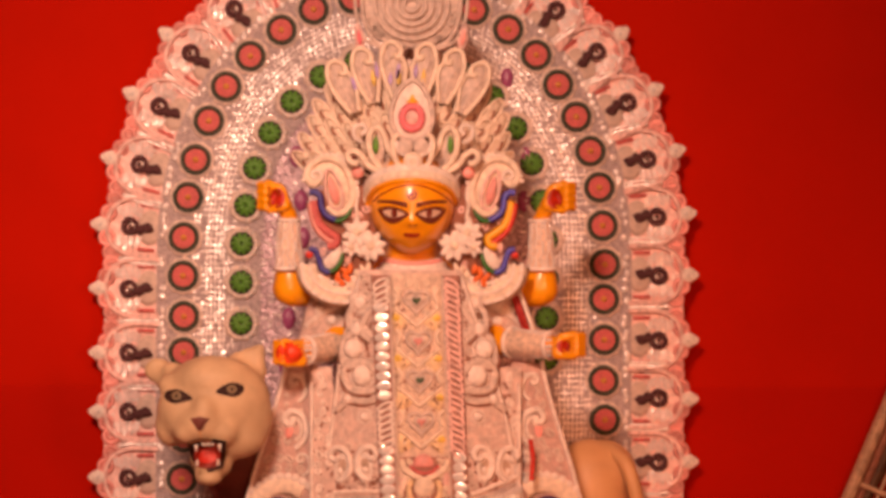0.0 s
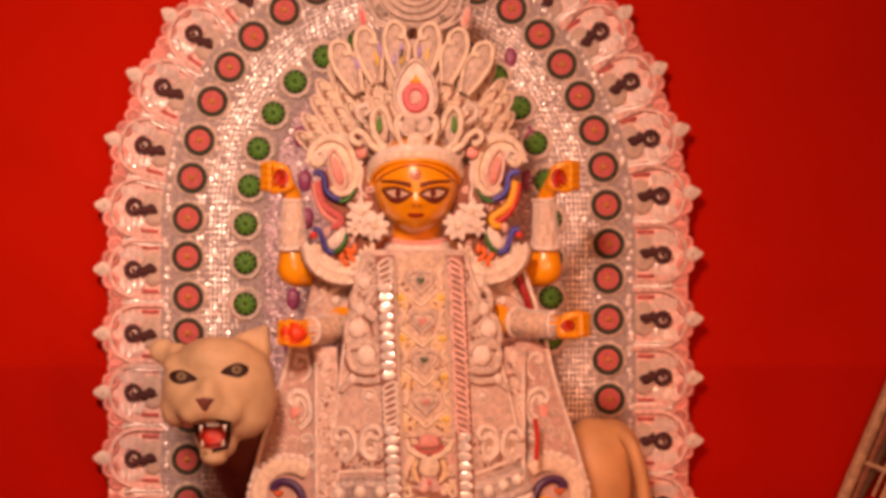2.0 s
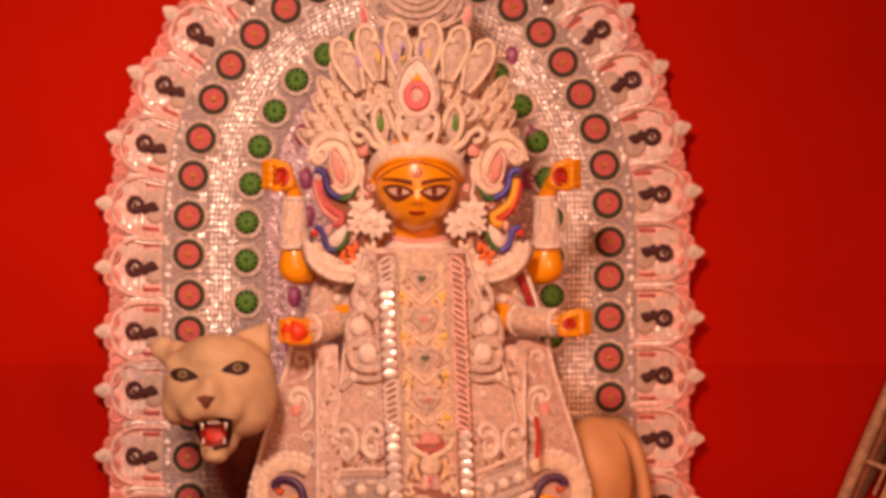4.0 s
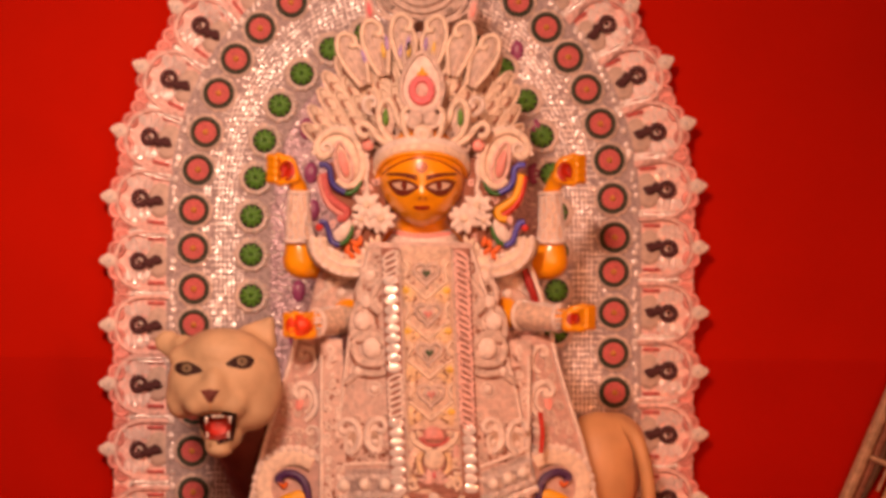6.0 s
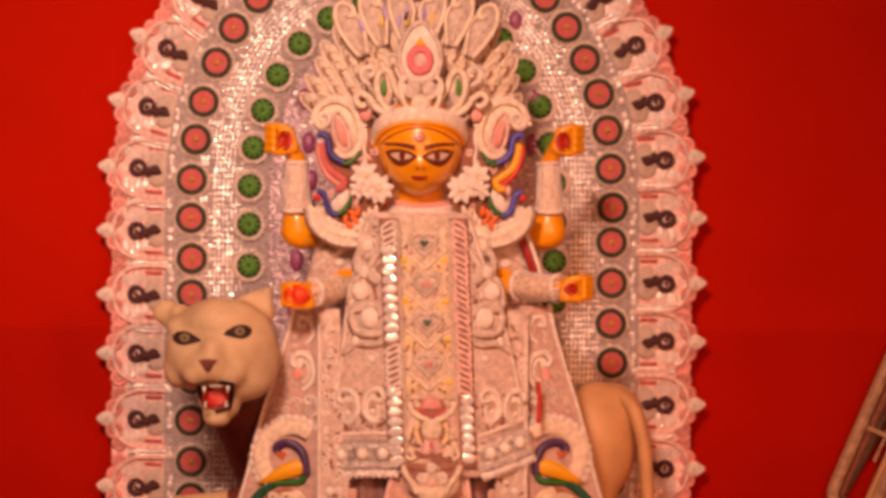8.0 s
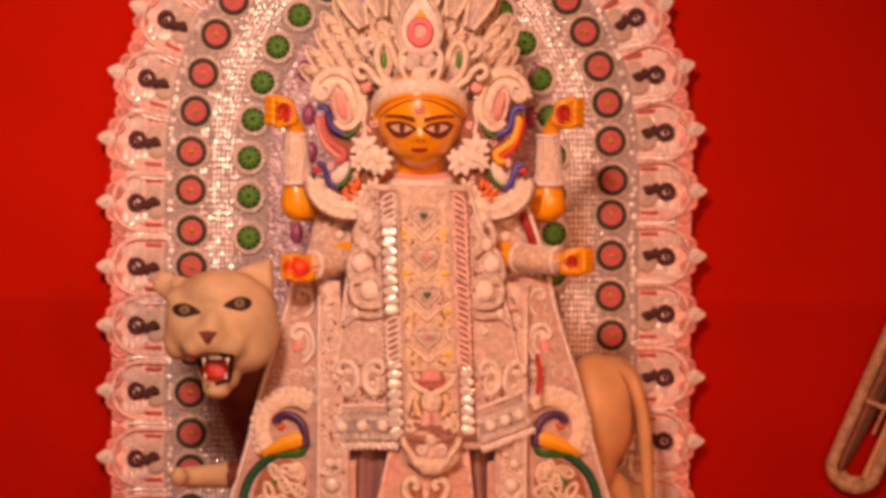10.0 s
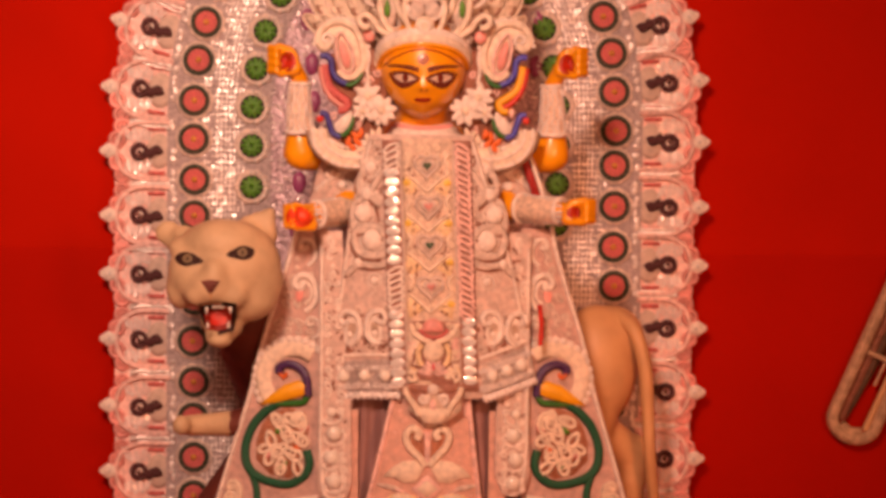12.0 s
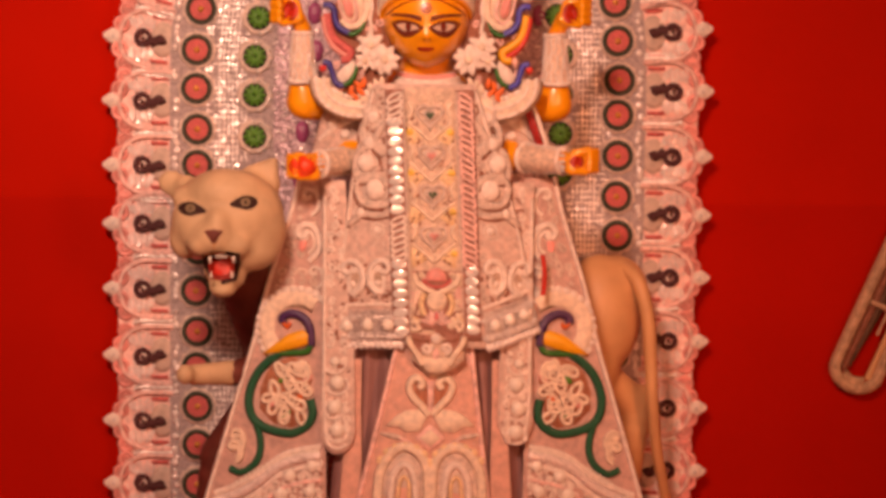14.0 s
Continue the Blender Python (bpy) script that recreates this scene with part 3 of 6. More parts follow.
    flat_loop(bm, [(2, -11), (10, -6), (17, 0), (10, 6), (2, 11)], 4.0, z=3, flat=1)
    bud = mesh_of("bud", bm)
    bm = bmesh.new()
    ball(bm, (1 * S, 0, 9 * S), (4 * S, 4 * S, 3 * S), seg=8, rings=6)
    budbead = mesh_of("bud_bead", bm)
    bm = bmesh.new()
    torus(bm, 11 * S, 3.6 * S, 18, 6, (0, 0, 3 * S), 0.8)
    torus(bm, 4.5 * S, 2.6 * S, 12, 6, (0, 0, 3 * S), 0.8)
    loop = mesh_of("lace_loop", bm)
    for u, v, ang in along(460, 535, 114, 474, 450, (108.5, 103), SCALLOP_HEIGHTS):
        m = turned(u, v, 0.001, ang, 1.0)
        s = part("scallop", ring, PINKISH, arch, "pale pink ringed scallop with a dark hooked motif", m)
        part("lobe", lobe, LOBE_TAN, s, "", m)
        mh = m @ pose(-8 * S, 0, 0, 0, 0, rng.uniform(-7, 7)) @ Matrix.Scale(0.93, 4)
        part("hook", hook, HOOK, s, "", mh)
        part("hook_eye", eye_, SHOLA, s, "", mh)
        tagged(part("foil", bars, WHITE_FOIL, s, "", m), kind="stuff")
        for q in (-1, 1):
            part("slot", slot, PINK, s, "", m @ Matrix.Translation((0, q * 39 * S, 0)))
        part("divider", bar, SILVER, s, "", m)
        ou, ov = -math.cos(ang), math.sin(ang)
        mb = turned(u + 59 * ou, v + 59 * ov, 0.002, ang)
        b_ = part("bud", bud, SHOLA, arch, "white pith bud on the lace edge", mb)
        part("bud_bead", budbead, SEQUIN, b_, "", mb)
        fan = 1.1 if v < SPRING else 1.0
        for off, out_ in ((-43, 39), (-20, 48), (20, 48), (43, 39)):
            ml = turned(u + out_ * ou - off * fan * ov, v + out_ * ov + off * fan * ou, 0.002, ang + rng.uniform(-0.3, 0.3), rng.uniform(0.95, 1.12))
            part("lace_loop", loop, PINK_LACE, arch, "", ml)
    # beads along the board between rosettes and scallops
    bm = bmesh.new()
    for u, v, ang in along(410, 507, 13, 460, 460):
        if rng.random() < 0.75:
            ball(bm, at(u + rng.uniform(-3, 3), v + rng.uniform(-3, 3), 0.010), (rng.uniform(4, 7.5) * S, 3 * S, rng.uniform(4.5, 9) * S), seg=8, rings=6)
    tagged(part("bead_trim", bm, SILVER, arch, "uneven silver bead trim"), kind="stuff")
    return arch


decorated_arch()


# ---------- the idol: one clay figure ----------
FU, FV = 737, 340          # middle of the face


def face_width(v):
    if v < 322:
        return 76 * math.sqrt(max(0.0, 1 - ((322 - v) / 92) ** 2))
    return 76 * max(0.0, 1 - ((v - 322) / 91) ** 2.05) ** 0.66


def idol():
    body = limb((737, 470, 0.30), (737, 900, 0.22), 88, 150, 9)
    body += limb((738, 390, 0.375), (738, 470, 0.32), 47, 50, 4)
    body += limb((650, 480, 0.30), (825, 480, 0.30), 42, 42, 6)
    # upper pair of arms: shoulder, elbow, raised forearm
    for s in (-1, 1):
        el = (744 + s * 223, 474, 0.34)
        body += limb((737 + s * 95, 480, 0.28), el, 34, 31, 6)
        body += limb((el[0], 452, 0.343), (el[0] - s * 5, 476, 0.34), 27, 31, 4) + limb((el[0], 456, 0.343), (el[0] + s * -3, 345, 0.36), 21, 13, 6) + limb((el[0] + s * -3, 350, 0.36), (744 + s * 238, 322, 0.375), 14, 18, 3)
        # lower pair: forearm held forward
    body += limb((640, 500, 0.30), (600, 575, 0.38), 36, 26, 5) + limb((600, 575, 0.38), (530, 583, 0.46), 24, 20, 5)
    body += limb((830, 500, 0.30), (895, 568, 0.38), 36, 24, 5) + limb((895, 568, 0.38), (1000, 573, 0.46), 23, 18, 6)
    # stand under the robes down to the platform
    body += limb((737, 900, 0.20), (737, 1370, 0.20), 120, 150, 6)
    bm = blob(body, 0.008, 5)
    # fists: knuckles and thumb round a hollow
    def fist(u, v, d, s, tall):
        # a hollow fist: palm behind, four curled fingers on the outer side, thumb below
        h = 13.0 if tall else 10.5
        parts = [(u - s * 2, v, d - 0.022, (23, 15, 27 if tall else 22))]
        parts += limb((u - s * 14, v - 10, d), (u - s * 18, v + 14, d), 8, 12, 3)
        parts += limb((u - s * 12, v - 14, d - 0.004), (u + s * 10, v - 22 * h / 13, d), 8, 9, 3)
        for k in range(4):
            y = v - 22 * h / 13 + h * k
            parts += limb((u + s * 10, y, d - 0.005), (u + s * 25, y + 1, d + 0.008), 8.0, 8.2, 3)
            parts += limb((u + s * 25, y + 1, d + 0.008), (u + s * 15, y + 2, d + 0.026), 8.0, 6.6, 4)
        parts += limb((u - s * 16, v + 17, d), (u + s * 8, v + 24 * h / 13, d + 0.02), 9, 7, 4)
        if s < 0 and not tall:
            parts.append((u - 1, v, d + 0.006, (24, 16, 20)))
        return blob(parts, 0.0028, 5)
    for args in ((494, 312, 0.385, -1, True), (996, 311, 0.385, 1, True), (1014, 573, 0.485, 1, False), (524, 588, 0.49, -1, False)):
        f = fist(*args)
        me = mesh_of("tmp", f)
        bm.from_mesh(me)
        bpy.data.meshes.remove(me)
    # head
    nv, nu = 56, 56
    rows = []
    for j in range(nv + 1):
        v = 231 + (412.5 - 231) * (0.5 - 0.5 * math.cos(math.pi * j / nv))
        w = max(face_width(v), 0.5)
        deep = 74 * (w / 76) ** 0.75
        row = []
        for i in range(nu):
            t = 2 * math.pi * i / nu
            u = FU + w * math.sin(t)
            z = deep * math.cos(t)
            if math.cos(t) > 0:
                nx = (u - FU - 2) / (9.5 if v < 350 else 12)
                z += 9 * math.exp(-nx * nx) * math.exp(-(((v - 358) / (15 if v < 358 else 6)) ** 2))
                z += 3.0 * math.exp(-(((u - FU) / 22) ** 2) - ((v - 384) / 7) ** 2)
                z += 3.5 * math.exp(-(((u - FU) / 20) ** 2) - ((v - 403) / 9) ** 2)
                for e in (-1, 1):
                    z -= 3.0 * math.exp(-(((u - FU - e * 32) / 20) ** 2) - ((v - 340) / 11) ** 2)
            d = 0.42 + z * S
            row.append(bm.verts.new(at(FU + (u - FU), v, d)))
        rows.append(row)
    for A, B in zip(rows, rows[1:]):
        for i in range(nu):
            bm.faces.new((A[i], B[i], B[(i + 1) % nu], A[(i + 1) % nu]))
    for s in (-1, 1):          # ears
        ball(bm, at(FU + s * 78, 350, 0.40), (12 * S, 12 * S, 25 * S))
    for f in bm.faces:
        f.smooth = True
    bm.faces.ensure_lookup_table()
    probe = mesh_of("probe", bm.copy())
    surf = Surface([probe], 0.45)
    # painted features
    for s in (-1, 1):
        eu = FU + s * 32
        def lid(w, h0, h1, up):
            top = [(eu + s * (-w + 2 * w * k / 12), 342 - up * (k / 12) - h0 * math.sin(math.pi * k / 12) ** 0.7) for k in range(13)]
            low = [(eu + s * (-w + 2 * w * k / 12), 342 - up * (k / 12) + h1 * math.sin(math.pi * (k / 12) ** 1.25) ** 0.8) for k in range(11, 0, -1)]
            return top + low
        decal(bm, surf, lid(29, 9, 22, 9), 0.0010, 7)
        decal(bm, surf, [(p[0], p[1] + 0.5) for p in lid(20, 6, 8, 5)], 0.0018, 1)
        decal(bm, surf, oval(eu - s * 1, 340, 5.5, 8), 0.0026, 7)
        decal(bm, surf, oval(eu - s * 1 - 1, 338, 1.6, 2), 0.0032, 2)
        brow = [(eu + s * (-24 + 54 * k / 8), 321.5 - 4.0 * k / 8 - 2.5 * math.sin(math.pi * k / 8)) for k in range(9)]
        brow += [(eu + s * (-24 + 54 * k / 8), 331 - 9.5 * k / 8 - 2.5 * math.sin(math.pi * k / 8)) for k in range(8, -1, -1)]
        decal(bm, surf, brow, 0.0014, 7)
    decal(bm, surf, oval(FU, 307, 10, 10), 0.0012, 5)
    decal(bm, surf, oval(FU, 307, 6, 6), 0.0018, 0)
    decal(bm, surf, oval(FU, 307, 4.4, 4.4), 0.0024, 2)
    lips = [(FU + 15 * math.cos(t), 378.5 + (4.6 if math.sin(t) < 0 else 5.0) * math.sin(t) - 1.6 * math.cos(2 * t) * (math.sin(t) < 0)) for t in (2 * math.pi * k / 20 for k in range(20))]
    decal(bm, surf, lips, 0.0012, 2)
    for s in (-1, 1):
        decal(bm, surf, oval(FU + 2 + s * 5, 362, 2.4, 1.6, 10), 0.001, 2)
    # dark line under the crown's edge
    line_on(bm, surf, [(FU - 69 + 138 * k / 12, 320 - 30 * math.sin(math.pi * k / 12) ** 0.8) for k in range(13)], 1.5, 4, 0.0004, mat=5)
    # red palms inside the fists, the three hollow ones painted darker for their shade
    for u, v, w, h in ((499, 314, 14, 18), (990, 314, 14, 18), (1006, 575, 13, 11), (521, 588, 25, 19)):
        decal(bm, surf, oval(u, v, w, h, 14), 0.001, 8 if w > 20 else 4, 5)
    me = mesh_of("idol_statue", bm)
    bpy.data.meshes.remove(probe)
    for mt in (SKIN, EYE_WHITE, LIP, BLACK, PALM, LIP, ORANGE, EYE_LINE, LAC):
        me.materials.append(mt)
    ob = part("idol_statue", me, None)
    return tagged(ob, "yellow glazed clay idol with painted eyes and four arms", "statue")


IDOL = idol()


# ---------- the lion: one clay figure ----------
def lion():
    balls = [(392, 678, 0.48, (98, 80, 84)), (345, 690, 0.50, (58, 60, 62)), (440, 700, 0.48, (52, 60, 70)),
             (385, 640, 0.50, (75, 60, 48)), (366, 712, 0.555, (40, 34, 34)), (343, 728, 0.552, (27, 26, 22)), (400, 728, 0.550, (32, 26, 26)),
             (430, 735, 0.50, (50, 44, 40)), (312, 715, 0.50, (28, 34, 40)), (371, 698, 0.560, (24, 30, 36)), (372, 660, 0.530, (24, 26, 44)),
             (380, 808, 0.53, (25, 25, 15)), (392, 784, 0.50, (30, 32, 26)), (368, 800, 0.522, (15, 20, 12)), (378, 771, 0.505, (34, 26, 31)),
             (320, 645, 0.502, (32, 30, 22)), (424, 638, 0.502, (36, 30, 22))]
    balls += [(440 + 34 * t + 4 * q * (1 - t), 616 - 42 * t + 2 * q * (1 - t), 0.45 - 0.01 * t, (26 * (1 - t) + 5, 11, 26 * (1 - t) + 5)) for t in (0, 0.2, 0.4, 0.6, 0.8, 0.95) for q in (-1, 3)] + [(468, 618, 0.45, (14, 12, 30))]
    balls += [(288, 618, 0.455, (25, 9, 24)), (304, 634, 0.46, (22, 16, 22)), (316, 622, 0.47, (22, 16, 18))]
    balls += limb((430, 760, 0.30), (520, 900, 0.16), 72, 105, 6)                      # neck to chest
    balls += limb((520, 900, 0.16), (980, 900, 0.15), 105, 95, 10)                   # trunk
    balls += [(1050, 845, 0.15, (76, 70, 108)), (1075, 800, 0.14, (62, 60, 62)), (1046, 925, 0.15, (46, 60, 80))]   # haunch
    balls += limb((1052, 960, 0.15), (1116, 1006, 0.12), 36, 34, 5) + limb((1118, 1000, 0.12), (1098, 1180, 0.13), 33, 27, 7) + limb((1098, 1180, 0.13), (1090, 1325, 0.15), 26, 30, 5)
    balls += limb((470, 950, 0.28), (400, 958, 0.36), 36, 24, 4) + limb((400, 958, 0.36), (322, 962, 0.40), 24, 19, 6) + [(312, 962, 0.43, (17, 18, 19))]   # raised forepaw
    balls += limb((480, 990, 0.22), (392, 1112, 0.20), 58, 54, 6) + limb((392, 1112, 0.20), (372, 1325, 0.22), 54, 54, 6)  # standing foreleg
    bm = blob(balls, 0.0065, 6)
    probe = mesh_of("probe", bm.copy())
    surf = Surface([probe], 0.5)
    for f in bm.faces:
        c = f.calc_center_median()
        k = S * (DIST + c.y) / DIST
        u, v = 784 + c.x / k, 441 + (ZC - c.z) / k
        d = -c.y
        if u > 700:
            f.material_index = 1
        elif u < 384 and 925 < v < 995 and d > 0.3:
            f.material_index = 0
        # Neck, chest and forelegs set back get dark brown, painted as their shade
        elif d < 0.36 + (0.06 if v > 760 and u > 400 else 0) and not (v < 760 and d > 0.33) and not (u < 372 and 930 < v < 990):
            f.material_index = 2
    # tail
    tail = [at(u, v, d) for u, v, d in ((1090, 762, 0.17), (1118, 786, 0.21), (1137, 850, 0.225), (1144, 930, 0.225), (1148, 1000, 0.225), (1158, 1090, 0.19), (1180, 1200, 0.12), (1200, 1318, 0.06))]
    tt = smooth_path(tail, 8)
    sweep(bm, tt, lambda t: S * (13 - 4 * t), 10, mat=1)
    # open mouth, lips, teeth and tongue
    mouth = [(342, 746), (360, 741), (390, 740), (411, 744), (410, 768), (405, 792), (378, 799), (349, 794), (347, 770)]
    decal(bm, surf, mouth, 0.006, 3, 4)
    decal(bm, surf, [(353, 754), (378, 750), (402, 753), (399, 787), (377, 792), (356, 789)], 0.009, 4, 4)
    decal(bm, surf, oval(377, 772, 17, 12), 0.013, 5, 4)
    def cone(u, v, r, h, up):
        d = max(surf.depth(377, 740), surf.depth(377, 800)) + 0.004
        bmesh.ops.create_cone(bm, cap_ends=True, segments=8, radius1=r * S, radius2=r * S * 0.25, depth=h * S, matrix=Matrix.Translation(at(u, v, d)) @ pose(0, 0, 0, 0 if up else 180, 0, 0))
        return d
    mark = len(bm.faces)
    for u, v, r, h, up in ((357, 757, 3, 12, False), (399, 756, 3, 12, False), (359, 782, 3, 10, True), (396, 781, 3, 10, True)):
        cone(u, v, r, h, up)
    for k in range(5):
        cone(368 + 4.5 * k, 750.5, 2.0, 5, False)
    bm.faces.ensure_lookup_table()
    for f in bm.faces[mark:]:
        f.material_index = 6
    # nose and eyes
    decal(bm, surf, [(346, 704), (363, 701), (381, 704), (373, 714), (367, 725), (360, 725), (353, 714)], 0.003, 2, 5)
    decal(bm, surf, [(362, 726), (366, 726), (367, 744), (362, 744)], 0.0012, 7)
    for eu, ev, s, tilt in ((322, 664, 1, -2), (420, 652, -1, -6)):
        def eye(w, h):
            # rounded outside, drawn out to a low point beside the nose
            return [(eu + (w * (1.25 if math.cos(t) * s > 0 else 0.95)) * math.cos(t), ev + (5 if math.cos(t) * s > 0 else -1) * abs(math.cos(t)) ** 2 + h * math.sin(t) * (1.0 if math.sin(t) > 0 else 0.85) * (1 - 0.45 * max(0, math.cos(t) * s))) for t in (2 * math.pi * q / 24 for q in range(24))]
        decal(bm, surf, eye(23, 14), 0.0012, 3)
        decal(bm, surf, oval(eu, ev, 9, 8), 0.002, 8)
        decal(bm, surf, oval(eu, ev, 2.5, 3), 0.0028, 3)
    bpy.data.meshes.remove(probe)
    me = mesh_of("lion_statue", bm)
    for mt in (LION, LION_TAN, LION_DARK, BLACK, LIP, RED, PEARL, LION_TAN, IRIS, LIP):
        me.materials.append(mt)
    return tagged(part("lion_statue", me, None), "cream painted clay lion with open red mouth", "statue")


LION_OB = lion()


# ---------- robes ----------
def lerp_table(table, v):
    """Straight-line reading of a short table of (v, value)."""
    if v <= table[0][0]:
        return table[0][1]
    for (a, p), (b, q) in zip(table, table[1:]):
        if v <= b:
            return p + (q - p) * (v - a) / (b - a)
    return table[-1][1]


def sheet(name, left, right, v0, v1, depth, mat, parent, label="", nx=24, nv=40, thick=0.005, fold=0.0, folds=0):
    """A draped panel between two side lines; v1 may be a function of 0..1 across; depth(u, v) in metres before the arch."""
    bm = bmesh.new()
    layers = []
    for back in (0.0, thick):
        rows = []
        for j in range(nv + 1):
            row = []
            for i in range(nx + 1):
                s = i / nx
                end = v1(s) if callable(v1) else v1
                beg = v0(s) if callable(v0) else v0
                v = beg + (end - beg) * j / nv
                L, R = lerp_table(left, v), lerp_table(right, v)
                u = L + (R - L) * s
                d = depth(u, v) - back + fold * math.sin(s * folds * 2 * math.pi + 0.6 * math.sin(v * 0.01)) * min(1, j / nv + 0.2) + 0.0015 * noise.noise(Vector((u * 0.02, v * 0.02, 0)))
                row.append(bm.verts.new(at(u, v, d)))
            rows.append(row)
        layers.append(rows)
    F, B = layers
    for j in range(nv):
        for i in range(nx):
            bm.faces.new((F[j][i], F[j + 1][i], F[j + 1][i + 1], F[j][i + 1]))
            bm.faces.new((B[j][i], B[j][i + 1], B[j + 1][i + 1], B[j + 1][i]))
    for j in range(nv):
        bm.faces.new((F[j][0], B[j][0], B[j + 1][0], F[j + 1][0]))
        bm.faces.new((F[j][nx], F[j + 1][nx], B[j + 1][nx], B[j][nx]))
    for i in range(nx):
        bm.faces.new((F[0][i], F[0][i + 1], B[0][i + 1], B[0][i]))
        bm.faces.new((F[nv][i], B[nv][i], B[nv][i + 1], F[nv][i + 1]))
    return part(name, bm, mat, parent, label)


def axis(v):
    return 744 + (v - 450) * 0.043


def tunic_depth(u, v):
    x = (u - axis(v)) / 200
    return 0.475 - 0.085 * x * x + 0.00003 * (v - 450)


def skirt_depth(u, v):
    return 0.455 - 0.10 * (abs(u - 742) / 380) + 0.00004 * (v - 900)


def single(name, draw, mat, parent, label="", stuff=False):
    bm = bmesh.new()
    draw(bm)
    ob = part(name, bm, mat, parent, label)
    if stuff:
        tagged(ob, kind="stuff")
    return ob


def heart(u, v, r, n=20):
    return [(u + r * 1.0 * math.sin(t) ** 3, v - r * (0.81 * math.cos(t) - 0.31 * math.cos(2 * t) - 0.12 * math.cos(3 * t) - 0.06 * math.cos(4 * t))) for t in (2 * math.pi * i / n for i in range(n))]


def paisley(u, v, r, hand=1, flip=1):
    """A curled drop: an open path."""
    return [(u + hand * r * x, v + flip * r * y) for x, y in ((0.1, 1.0), (0.55, 0.55), (0.62, -0.1), (0.35, -0.75), (-0.2, -0.9), (-0.5, -0.5), (-0.25, -0.2), (0.05, -0.4))]


def lattice(bm, surf, left, right, v0, v1, gap, r, lift, rng, skip=0.25):
    """Cut-paper lace: small curls and leaf loops that fill a panel."""
    v = v0
    k = 0
    while v < v1:
        L, R = lerp_table(left, v), lerp_table(right, v)
        n = max(1, int((R - L) / gap))
        for i in range(n):
            if rng.random() < skip:
                continue
            u = L + (R - L) * (i + 0.5) / n + rng.uniform(-2, 2)
            c = rng.random()
            if c < 0.55:
                scroll_on(bm, surf, u, v + rng.uniform(-2, 2), gap * 0.44, rng.uniform(0.8, 1.4), rng.uniform(0, 6.28), rng.choice((-1, 1)), r, lift)
            elif c < 0.85:
                line_on(bm, surf, drop(u, v, gap * 0.3, gap * 0.48, rng.uniform(-60, 60), 8), r, 2, lift, True)
            else:
                pearl_on(bm, surf, u, v, gap * 0.25, lift)
        v += gap * 0.95
        k += 1


T_LEFT = [(440, 645), (470, 636), (520, 625), (575, 611), (680, 597), (800, 582), (910, 560)]
T_RIGHT = [(440, 826), (470, 836), (520, 852), (600, 880), (680, 904), (800, 930), (910, 953)]


